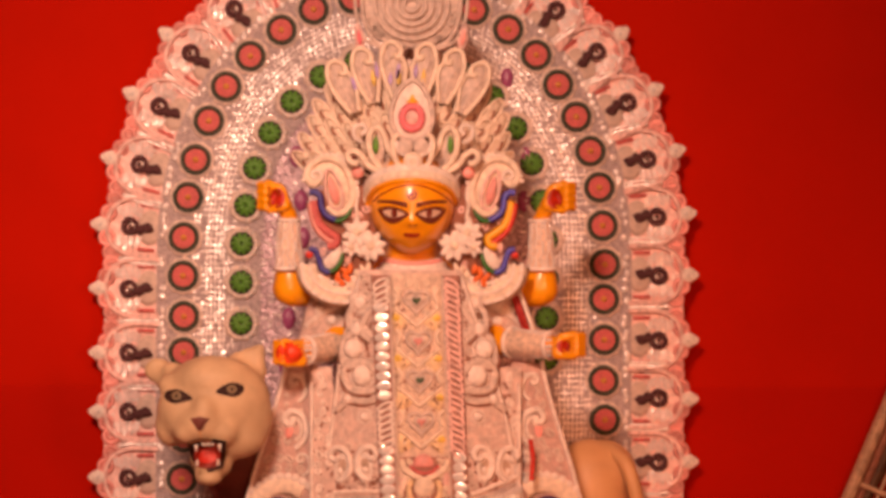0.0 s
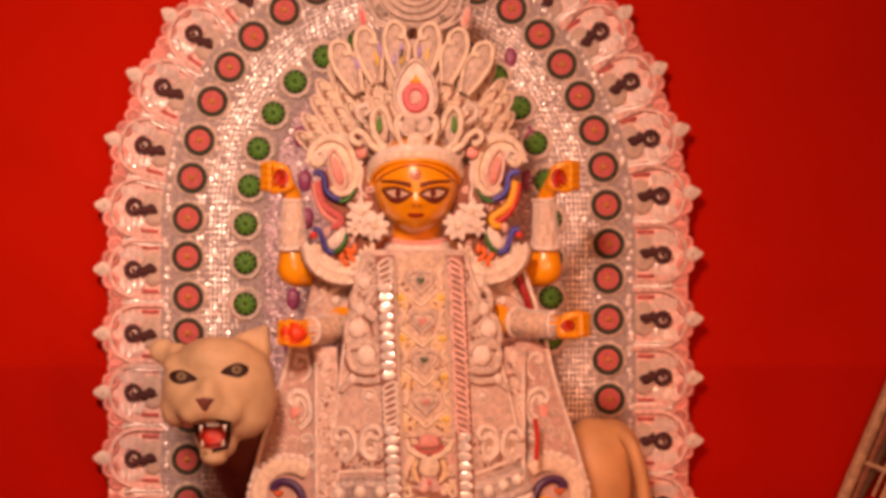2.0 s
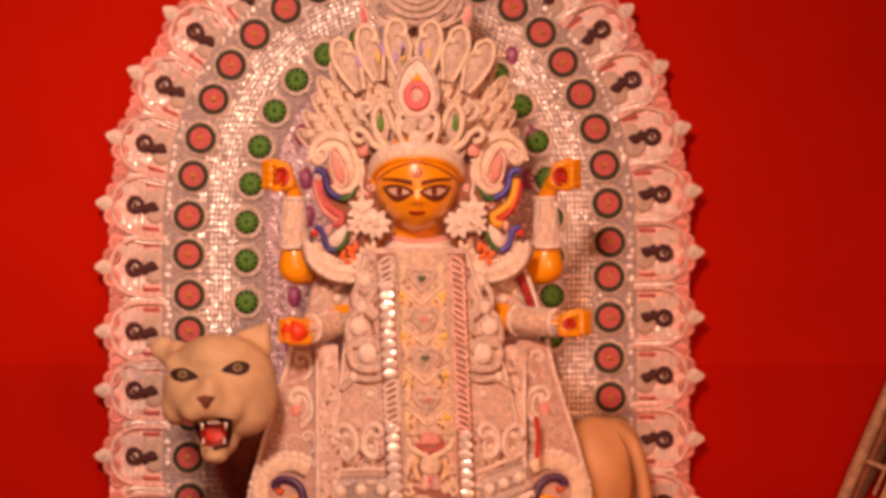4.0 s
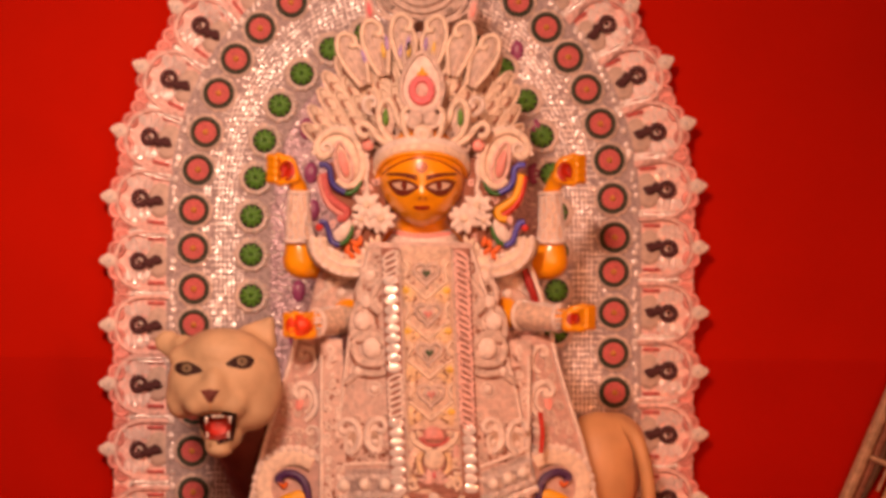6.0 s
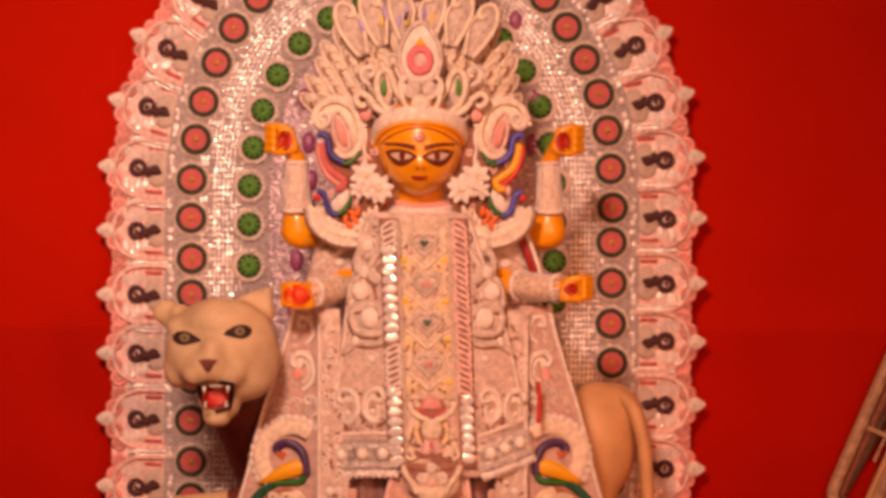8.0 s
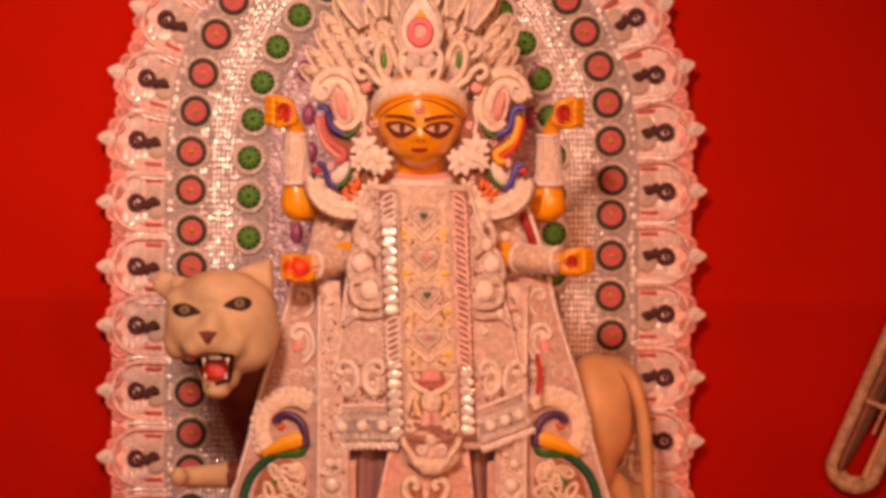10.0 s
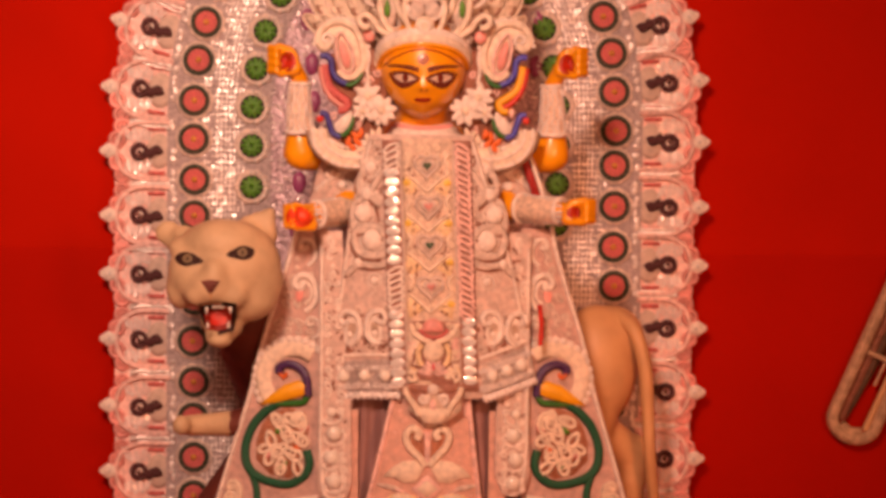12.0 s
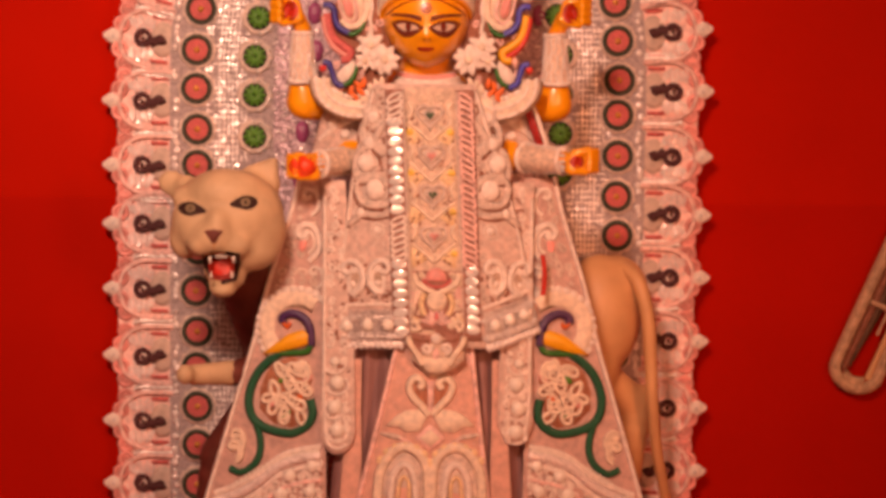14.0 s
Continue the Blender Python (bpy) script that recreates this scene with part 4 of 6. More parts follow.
def tunic():
    rng = random.Random(11)
    th = thing("tunic", at(745, 900, 0.42), "pale embossed ceremonial tunic with pearls, hearts and sequin bands", "garment")
    hem = lambda s: 906 - 4 * math.sin(s * math.pi * 2) - (0 if s < 0.72 else (s - 0.72) * 125)
    cloth = sheet("cloth", T_LEFT, T_RIGHT, 440, hem, tunic_depth, TUNIC, th, "pale embossed cloth", 60, 60, 0.005)
    surf = Surface([cloth.data], 0.44)
    # silver hem with pearls and a looped fringe
    for lo, hi, sgn in ((0.02, 0.36, -1), (0.74, 0.995, 1)):
        band = bmesh.new()
        rows = []
        for j in range(9):
            row = []
            for i in range(17):
                s = lo + (hi - lo) * i / 16
                v = hem(s) - 62 + 62 * j / 8
                u = lerp_table(T_LEFT, v) + (lerp_table(T_RIGHT, v) - lerp_table(T_LEFT, v)) * s
                row.append(band.verts.new(at(u, v, tunic_depth(u, v) + 0.003)))
            rows.append(row)
        for A, B in zip(rows, rows[1:]):
            for i in range(16):
                band.faces.new((A[i], B[i], B[i + 1], A[i + 1]))
        bmesh.ops.solidify(band, geom=band.faces[:], thickness=0.0025)
        hb = part("hem_band", band, SILVER_SOFT if sgn < 0 else SILVER, th, "silver hem band", smooth=False)
        fr = bmesh.new()
        for i in range(26):
            s = lo + (hi - lo) * (i + 0.5) / 26
            v = hem(s) + 1 + 3 * (i % 2)
            u = lerp_table(T_LEFT, v) + (lerp_table(T_RIGHT, v) - lerp_table(T_LEFT, v)) * s
            ball(fr, at(u, v, tunic_depth(u, v) + 0.002), (3.8 * S, 2.5 * S, 6 * S), seg=8, rings=6)
        tagged(part("fringe", fr, SILVER, hb, "looped silver fringe"), kind="stuff")
        top = bmesh.new()
        for i in range(24):
            s = lo + (hi - lo) * (i + 0.5) / 24
            v = hem(s) - 70
            u = lerp_table(T_LEFT, v) + (lerp_table(T_RIGHT, v) - lerp_table(T_LEFT, v)) * s
            pearl_on(top, surf, u, v, 3.3, 0.003)
        tagged(part("bead_line", top, SHOLA, th, "line of tiny beads"), kind="stuff")
        lace = bmesh.new()
        for i in range(16):
            s = lo + (hi - lo) * (i + 0.5) / 16
            for q in (-46, -14):
                v = hem(s) + q
                u = lerp_table(T_LEFT, v) + (lerp_table(T_RIGHT, v) - lerp_table(T_LEFT, v)) * s
                scroll_on(lace, surf, u, v, 6, 1.1, rng.uniform(0, 6), 1, 1.5, 0.009)
        tagged(part("hem_lace", lace, SILVER, hb), kind="stuff")
        for i in range(3):
            s = lo + (hi - lo) * (i + 0.7) / 3.5
            v = hem(s) - 33
            u = lerp_table(T_LEFT, v) + (lerp_table(T_RIGHT, v) - lerp_table(T_LEFT, v)) * s
            single("pearl", lambda bm: pearl_on(bm, surf, u, v, 10, 0.009), PEARL, hb)
    # side panels: roundels, S-scrolls, paisleys
    for s in (-1, 1):
        X = lambda u, v: axis(v) + s * u
        for v, off, r in ((545, 108, 11), (580, 116, 15), (628, 101, 17), (500, 100, 10), (668, 128, 8), (700, 60 + 40, 7)):
            def boss(bm):
                pearl_on(bm, surf, X(off, v), v, r, 0.004, 0.5)
                line_on(bm, surf, oval(X(off, v), v, r + 5, r + 5, 12), 1.6, 2, 0.002, True)
            single("boss", boss, SHOLA, th, "white domed boss")
        for pts in (((80, 560), (98, 548), (128, 562), (135, 600), (120, 612), (96, 604)), ((70, 640), (86, 655), (122, 652), (134, 625), (120, 604), (92, 606), (78, 622)), ((70, 500), (88, 520), (100, 548), (84, 566)), ((118, 470), (112, 500), (122, 525), (118, 548)), ((72, 668), (96, 674), (125, 672), (150, 690))):
            single("scroll", lambda bm: line_on(bm, surf, [(X(a, b), b) for a, b in pts], 6.0, 6, 0.003, flat=0.5), SHOLA_GREY, th)
            # Thin brown line beside each scroll paints the shadow along it
            single("scroll", lambda bm: line_on(bm, surf, [(X(a + 6, b), b + 7) for a, b in pts], 1.8, 6, 0.003), SHADE_BROWN, th)
        for off, v, hd in ((104 if s > 0 else 98, 782, 1), (152 if s > 0 else 148, 784, -1)):
            tip = paisley(X(off, v), v, 31, hd * s, 1)
            single("paisley", lambda bm: decal(bm, surf, drop(X(off, v) + hd * s * 4, v + 6, 17, 27, 180 + 14 * hd * s, 18), 0.0035), SHOLA, th, "raised white paisley")
            single("paisley_eye", lambda bm: decal(bm, surf, drop(X(off, v) + hd * s * 4, v + 6, 8, 15, 180 + 14 * hd * s, 14), 0.005), PITH_TAN, th)
            single("paisley_curl", lambda bm: line_on(bm, surf, tip, 5.0, 6, 0.004), SHOLA, th)
            single("boss", lambda bm: pearl_on(bm, surf, X(off, v) + hd * s * 3, v + 12, 6, 0.003), SHOLA, th)
        lw = bmesh.new()
        def edge(v):
            return (axis(v) - lerp_table(T_LEFT, v)) if s < 0 else (lerp_table(T_RIGHT, v) - axis(v))
        for _ in range(46):
            v = rng.choice((rng.uniform(455, 680), rng.uniform(455, 680), rng.uniform(745, 830)))
            off = rng.uniform(76, max(80, edge(v) - 10))
            scroll_on(lw, surf, X(off, v), v, rng.uniform(6, 11), rng.uniform(0.7, 1.3), rng.uniform(0, 6.28), rng.choice((-1, 1)), rng.uniform(1.4, 2.4), 0.001)
        tagged(part("lace_work", lw, SHOLA_GREY, th, "fine raised lace"), kind="stuff")
        single("edge_cord", lambda bm: line_on(bm, surf, [((lerp_table(T_LEFT, v) + 5) if s < 0 else (lerp_table(T_RIGHT, v) - 5), v) for v in range(450, 850, 40)], 3.0, 4, 0.002), SHOLA, th)
        gp = bmesh.new()
        def spot():
            v = rng.choice((rng.uniform(455, 680), rng.uniform(760, 830)))
            return X(rng.uniform(82, max(84, edge(v) - 12)), v), v
        gap_shade_on(gp, surf, spot, 130, rng, 6.0)
        tagged(part("shade_brown", gp, SHADE_BROWN, th), kind="stuff")
        # plain stitched field
        st = bmesh.new()
        for _ in range(110):
            v = rng.uniform(684, 744)
            off = rng.uniform(76, edge(v) - 10)
            pearl_on(st, surf, X(off, v), v, rng.uniform(0.7, 1.3), 0.0)
        tagged(part("stitching", st, SHOLA, th, "dotted stitching"), kind="stuff")
    # centre panel
    pan = sheet("centre_panel", [(440, 700), (900, 717)], [(440, 790), (900, 812)], 446, lambda s: 930 + 26 * math.sin(math.pi * s), lambda u, v: tunic_depth(u, v) + 0.008, LACE_FIELD, th, "cream lace centre panel", 16, 50, 0.006)
    psurf = Surface([pan.data], 0.46)
    lw = bmesh.new()
    lattice(lw, psurf, [(440, 704), (900, 722)], [(440, 786), (900, 808)], 462, 760, 15, 1.7, 0.001, rng, 0.35)
    tagged(part("cut_lace", lw, CREAM, pan, "cut lace filling"), kind="stuff")
    gp = bmesh.new()
    def spot():
        v = rng.uniform(470, 760)
        return axis(v) + rng.choice((-1, 1)) * rng.uniform(16, 42), v
    gap_shade_on(gp, psurf, spot, 70, rng, 4.4, 0.004)
    tagged(part("shade_brown", gp, SHADE_BROWN, pan), kind="stuff")
    for v, mt in ((495, GEM_GREEN), (567, PINK_LACE), (636, GEM_GREEN), (710, PINK_LACE)):
        u = axis(v)
        single("heart", lambda bm: line_on(bm, psurf, heart(u, v, 22), 3.0, 3, 0.003, True), SHOLA_GREY, pan, "raised cream heart")
        single("heart", lambda bm: plate_on(bm, psurf, heart(u, v, 15), 0.004, 0.006), SHOLA_GREY, pan)
        single("jewel", lambda bm: plate_on(bm, psurf, heart(u, v, 8), 0.004, 0.008), mt, pan, "small heart jewel")
        for q in (-1, 1):
            single("lace_patch", lambda bm: plate_on(bm, psurf, [(u + q * 12, v + 40), (u + q * 38, v + 14), (u + q * 42, v + 36), (u + q * 38, v + 56), (u + q * 26, v + 50)], 0.003, 0.003, 0.001), LACE_YELLOW, pan, "yellowish cream lace patch")
            single("chevron", lambda bm: line_on(bm, psurf, [(u + q * 40, v + 12), (u + q * 22, v + 26), (u, v + 46)], 2.8, 6, 0.003), CREAM, pan)
            single("chevron", lambda bm: line_on(bm, psurf, [(u + q * 40, v - 22), (u + q * 32, v - 10), (u + q * 38, v + 6)], 3.0, 6, 0.004), CREAM, pan)
            if q > 0 or v < 570:
                single("foil_patch", lambda bm: plate_on(bm, psurf, oval(u + q * 36, v + 30, 7, 6, 10), 0.002, 0.006), FOIL_YELLOW, pan, "yellow iridescent foil")
    # bold cut motifs at the foot of the panel: a half lotus, a disc between curved horns, a pink lotus, a tapering tip
    field = bmesh.new()
    a = axis(840)
    decal(field, psurf, [(a - 44, 772), (a, 770), (a + 44, 772), (a + 47, 850), (a + 47, 884), (a, 886), (a - 47, 884), (a - 47, 850)], 0.0022, 0, 6)
    part("cut_field", field, BAND_BROWN, pan, "brown ground behind the cut motifs")
    lw = bmesh.new()
    for q in (-1, 1):
        inner, outer = sorted((a + q * 22, a + q * 46))
        lattice(lw, psurf, [(772, inner), (884, inner)], [(772, outer), (884, outer)], 780, 882, 12, 2.3, 0.004, rng, 0.25)
    tagged(part("cut_lace", lw, CREAM, pan), kind="stuff")
    low = [(a - 52, 884), (a + 52, 884), (a + 50, 900), (a + 38, 918), (a + 28, 940), (a + 14, 956), (a - 14, 956), (a - 28, 940), (a - 38, 918), (a - 50, 900)]
    single("panel_tip", lambda bm: plate_on(bm, Flat(0.494), low, 0.010, 0.002, 0.004), BAND_BROWN, pan, "tapering cut tip")
    single("tip_bowl", lambda bm: plate_on(bm, Flat(0.494), [(a - 25, 928), (a + 25, 928), (a + 27, 938), (a + 16, 955), (a - 16, 955), (a - 27, 938)], 0.006, 0.007, 0.004), CREAM, pan, "cream bowl")
    single("tip_leaf", lambda bm: plate_on(bm, Flat(0.494), drop(a, 922, 7, 13, 0, 12), 0.004, 0.006, 0.002), PINKISH, pan)
    single("half_lotus", lambda bm: plate_on(bm, psurf, [(a - 2 + 20 * math.cos(t), 790 - 24 * math.sin(t)) for t in (math.pi * k / 12 for k in range(13))], 0.004, 0.008), PINK_LACE, pan, "pink half lotus")
    single("lotus_cup", lambda bm: line_on(bm, psurf, [(a - 26, 786), (a - 14, 797), (a, 800), (a + 14, 797), (a + 26, 786)], 2.6, 6, 0.008), PINK, pan)
    single("disc", lambda bm: pearl_on(bm, psurf, a, 825, 17, 0.005, 0.35), CREAM, pan, "cream disc")
    for q in (-1, 1):
        single("horn", lambda bm: line_on(bm, psurf, [(a + q * 40, 778), (a + q * 34, 794), (a + q * 14, 806), (a + q * 5, 808)], 5.5, 6, 0.006, flat=0.5), CREAM, pan)
        single("horn", lambda bm: line_on(bm, psurf, [(a + q * 20, 812), (a + q * 27, 824), (a + q * 26, 840), (a + q * 20, 850)], 4.5, 6, 0.006, flat=0.5), LACE_YELLOW, pan)
        single("leaf", lambda bm: plate_on(bm, psurf, drop(a + q * 40, 814, 9, 24, -q * 12, 14), 0.003, 0.006), PINKISH, pan, "pale pink leaf")
        single("leaf", lambda bm: plate_on(bm, psurf, oval(a + q * 40, 860, 9, 7, 12), 0.003, 0.006), LACE_YELLOW, pan)
        single("curl", lambda bm: line_on(bm, psurf, spiral(a + q * 38, 868, 3, 11, 1.1, 1.0, q, 10), 3.4, 3, 0.006), CREAM, pan)
        # Brown plates laid on as the slits, their shade put into the colour
        single("leaf_slit", lambda bm: plate_on(bm, Flat(0.494), drop(a + q * 38, 893, 4, 12, q * 66, 10), 0.003, 0.004, 0.001), SHADE_BROWN, pan)
        single("leaf_slit", lambda bm: plate_on(bm, Flat(0.494), drop(a + q * 18, 897, 3, 10, q * 80, 10), 0.003, 0.004, 0.001), SHADE_BROWN, pan)
        single("curl", lambda bm: line_on(bm, Flat(0.494), spiral(a + q * 17, 910, 2, 10, 1.2, 0.5, q, 10), 3.6, 3, 0.005), SHOLA, pan)
        single("tip_edge", lambda bm: line_on(bm, Flat(0.494), [(a + q * 50, 888), (a + q * 46, 904), (a + q * 33, 922), (a + q * 25, 940)], 5.5, 6, 0.004), CREAM, pan)
    for k in range(7):
        ang = -78 + 26 * k
        single("petal", lambda bm: plate_on(bm, psurf, drop(a + 15 * math.sin(radians(ang)), 866 - 14 * math.cos(radians(ang)), 7, 13, ang, 12), 0.004, 0.007), PINKISH, pan, "pale pink lotus petal")
    single("lotus_heart", lambda bm: plate_on(bm, psurf, drop(a, 852, 3.5, 7, 0, 10), 0.003, 0.011), HOT_PINK, pan)
    single("boss", lambda bm: pearl_on(bm, Flat(0.494), a, 893, 9, 0.004, 0.6), SHOLA, pan)
    # sequin bands on either side of the panel
    for s in (-1, 1):
        bl = [(v, axis(v) + (s * 63 if s < 0 else 63) - 16) for v in (440, 900)]
        br = [(v, axis(v) + (s * 63 if s < 0 else 63) + 16) for v in (440, 900)]
        band = sheet("sequin_band", bl, br, 450, 895, lambda u, v: tunic_depth(u, v) + 0.007, BAND_BROWN, th, "band of overlapping oval sequins", 6, 40, 0.005)
        bs = Surface([band.data], 0.45)
        v = 462
        k = 0
        while v < 892:
            u = axis(v) + s * 63
            shiny = (s < 0 and (500 < v < 668 or v > 755)) or (s > 0 and v > 770)
            def sq(bm):
                ball(bm, bs.on(u + s * 1, v, 0.003), (12.5 * S, 0.9 * S, 7.6 * S), pose(0, 0, 0, rng.uniform(-3, 0), 6 * s, rng.uniform(-5, -2)), 14, 8)
            if shiny:
                single("sequin", sq, SEQUIN, band)
            if not shiny:
                single("loop", lambda bm: line_on(bm, bs, oval(u, v + 3, 14, 5.5, 10, 30 * s + rng.uniform(-6, 6)), 2.5, 2, 0.003, True), PINKISH if s > 0 else SHOLA, band)
            v += 17.2 if shiny else 11.5
            k += 1
        for q in (-17, 17):
            single("edge_cord", lambda bm: line_on(bm, bs, [(axis(v) + s * 63 + q * 0.94, v) for v in range(452, 893, 40)], 2.0, 4, 0.002), SHOLA_GREY, band)
    # collar
    col = bmesh.new()
    for k, (vv, r) in enumerate(((424, 6), (433, 8), (443, 9), (453, 8))):
        path = [at(740 + (46 + 6 * k) * math.sin(t), vv + 7 * math.cos(t) ** 2, 0.36 + (46 + 6 * k) * S * 0.9 * math.cos(t) + 0.01) for t in (math.pi * (-0.5 + i / 20) for i in range(21))]
        sweep(col, path, r * S, 8)
    part("collar", col, SHOLA, th, "stacked white pith collar")
    cb = bmesh.new()
    for k in range(17):
        t = math.pi * (-0.42 + 0.84 * k / 16)
        ball(cb, at(740 + 48 * math.sin(t), 424 + 6 * math.cos(t) ** 2, 0.375 + 48 * S * 0.9 * math.cos(t)), 4.5 * S, seg=8, rings=6)
    tagged(part("collar_trim", cb, PINK_LACE, th, "pink collar beads"), kind="stuff")
    return th


tunic()


def shawl(s):
    """The short sleeve cape over one shoulder."""
    rng = random.Random(21 + s)
    m = (lambda u: u) if s < 0 else (lambda u: 1486 - u)
    th = thing("shoulder_cape", at(m(590), 560, 0.40), "pale lace cape over the shoulder with white bosses" if s < 0 else "pale lace cape over the shoulder with a red stripe", "garment", "shoulder capes")
    L = [(450, 590), (480, 560), (520, 548), (560, 538), (620, 540)]
    R = [(450, 665), (480, 660), (520, 650), (560, 640), (620, 625)]
    if s > 0:
        L, R = [(v, m(u) - (0 if v < 560 else 6)) for v, u in R], [(v, m(u) + 4) for v, u in L]
    cloth = sheet("cloth", L, R, 452, (lambda q: 566 + 24 * math.sin(q * 3)) , lambda u, v: 0.385 - 0.03 * ((u - m(610)) / 60) ** 2, TUNIC, th, "", 16, 20, 0.006)
    sf = Surface([cloth.data], 0.38)
    for u, v, r in ((600, 497, 14), (575, 512, 9), (596, 530, 8)):
        single("boss", lambda bm: pearl_on(bm, sf, m(u), v, r, 0.003), SHOLA, th)
    single("ribbon", lambda bm: line_on(bm, sf, [(m(552), 540), (m(575), 520), (m(600), 505), (m(590), 480)], 5, 6, 0.002), SHOLA, th)
    lw = bmesh.new()
    lattice(lw, sf, [(450, min(m(590), m(645)) - 10), (570, min(m(555), m(630)))], [(450, max(m(590), m(645))), (570, max(m(555), m(630)))], 465, 565, 15, 1.7, 0.001, rng, 0.4)
    tagged(part("lace_work", lw, SHOLA_GREY, th), kind="stuff")
    if s > 0:
        single("stripe", lambda bm: plate_on(bm, Flat(0.395), [(908, 470), (920, 467), (948, 548), (934, 552)], 0.004, 0.0), DARK_RED, th, "dark red ribbon stripe")
        single("edge_cord", lambda bm: line_on(bm, Flat(0.396), [(924, 468), (938, 505), (954, 552)], 4, 6), SHOLA, th)
    return th


shawl(-1), shawl(1)


def cuff(balls_path, label, end):
    th = thing("arm_cuff", balls_path[0], label, "arm cuff", "arm cuffs")
    bm = bmesh.new()
    sweep(bm, smooth_path(balls_path, 8), lambda t: S * (23.5 + (end - 23.5) * t), 16)
    part("sleeve", bm, CUFF, th, "white sequined sleeve")
    beads = bmesh.new()
    rng = random.Random(3)
    pp = smooth_path(balls_path, 10)
    for i, p in enumerate(pp):
        tg = (pp[min(i + 1, len(pp) - 1)] - pp[max(i - 1, 0)]).normalized()
        side = tg.cross(Vector((0, 1, 0))).normalized()
        rr = (23 + (end - 23.5) * i / (len(pp) - 1)) * S
        for k in range(7):
            a = math.pi * (k + 0.5 + rng.uniform(-0.3, 0.3)) / 7
            ball(beads, p + side * (rr * math.cos(a)) + Vector((0, -1, 0)) * (rr * math.sin(a)), 2.4 * S, seg=6, rings=5)
    tagged(part("sequin_trim", beads, SEQUIN, th), kind="stuff")
    for e in (0, -1):
        ring = bmesh.new()
        i = 0 if e == 0 else len(pp) - 1
        tg = (pp[min(i + 1, len(pp) - 1)] - pp[max(i - 1, 0)]).normalized()
        side = tg.cross(Vector((0, 1, 0))).normalized()
        upv = tg.cross(side)
        rr = (23.5 if e == 0 else end + 0.5) * S
        sweep(ring, [pp[i] + side * rr * math.cos(x) + upv * rr * math.sin(x) for x in (2 * math.pi * k / 24 for k in range(24))], 3.4 * S, 6, True)
        part("edge_ring", ring, SHOLA, th)


cuff([at(522, 436, 0.352), at(519, 395, 0.358), at(520, 352, 0.362)], "white sequined cuff on a raised forearm", 16.5)
cuff([at(966, 436, 0.352), at(966, 395, 0.358), at(964, 352, 0.362)], "white sequined cuff on a raised forearm", 16.5)
cuff([at(612, 574, 0.372), at(580, 580, 0.41), at(551, 583, 0.445)], "white sequined cuff on a lowered forearm", 20.5)
cuff([at(916, 568, 0.39), at(945, 571, 0.42), at(982, 573, 0.448)], "white sequined cuff on a lowered forearm", 20.5)


# ---------- skirts ----------
def underskirt():
    th = thing("underskirt", at(745, 1318, 0.36), "plum satin underskirt with soft pleats", "garment")
    sheet("cloth", [(600, 600), (880, 600), (1318, 560)], [(600, 880), (880, 900), (1318, 930)], 700, 1318, lambda u, v: 0.425 - 0.03 * ((u - 745) / 160) ** 2 + (v - 900) * 0.00003, SATIN, th, "", 90, 30, 0.005, 0.010, 9)


underskirt()


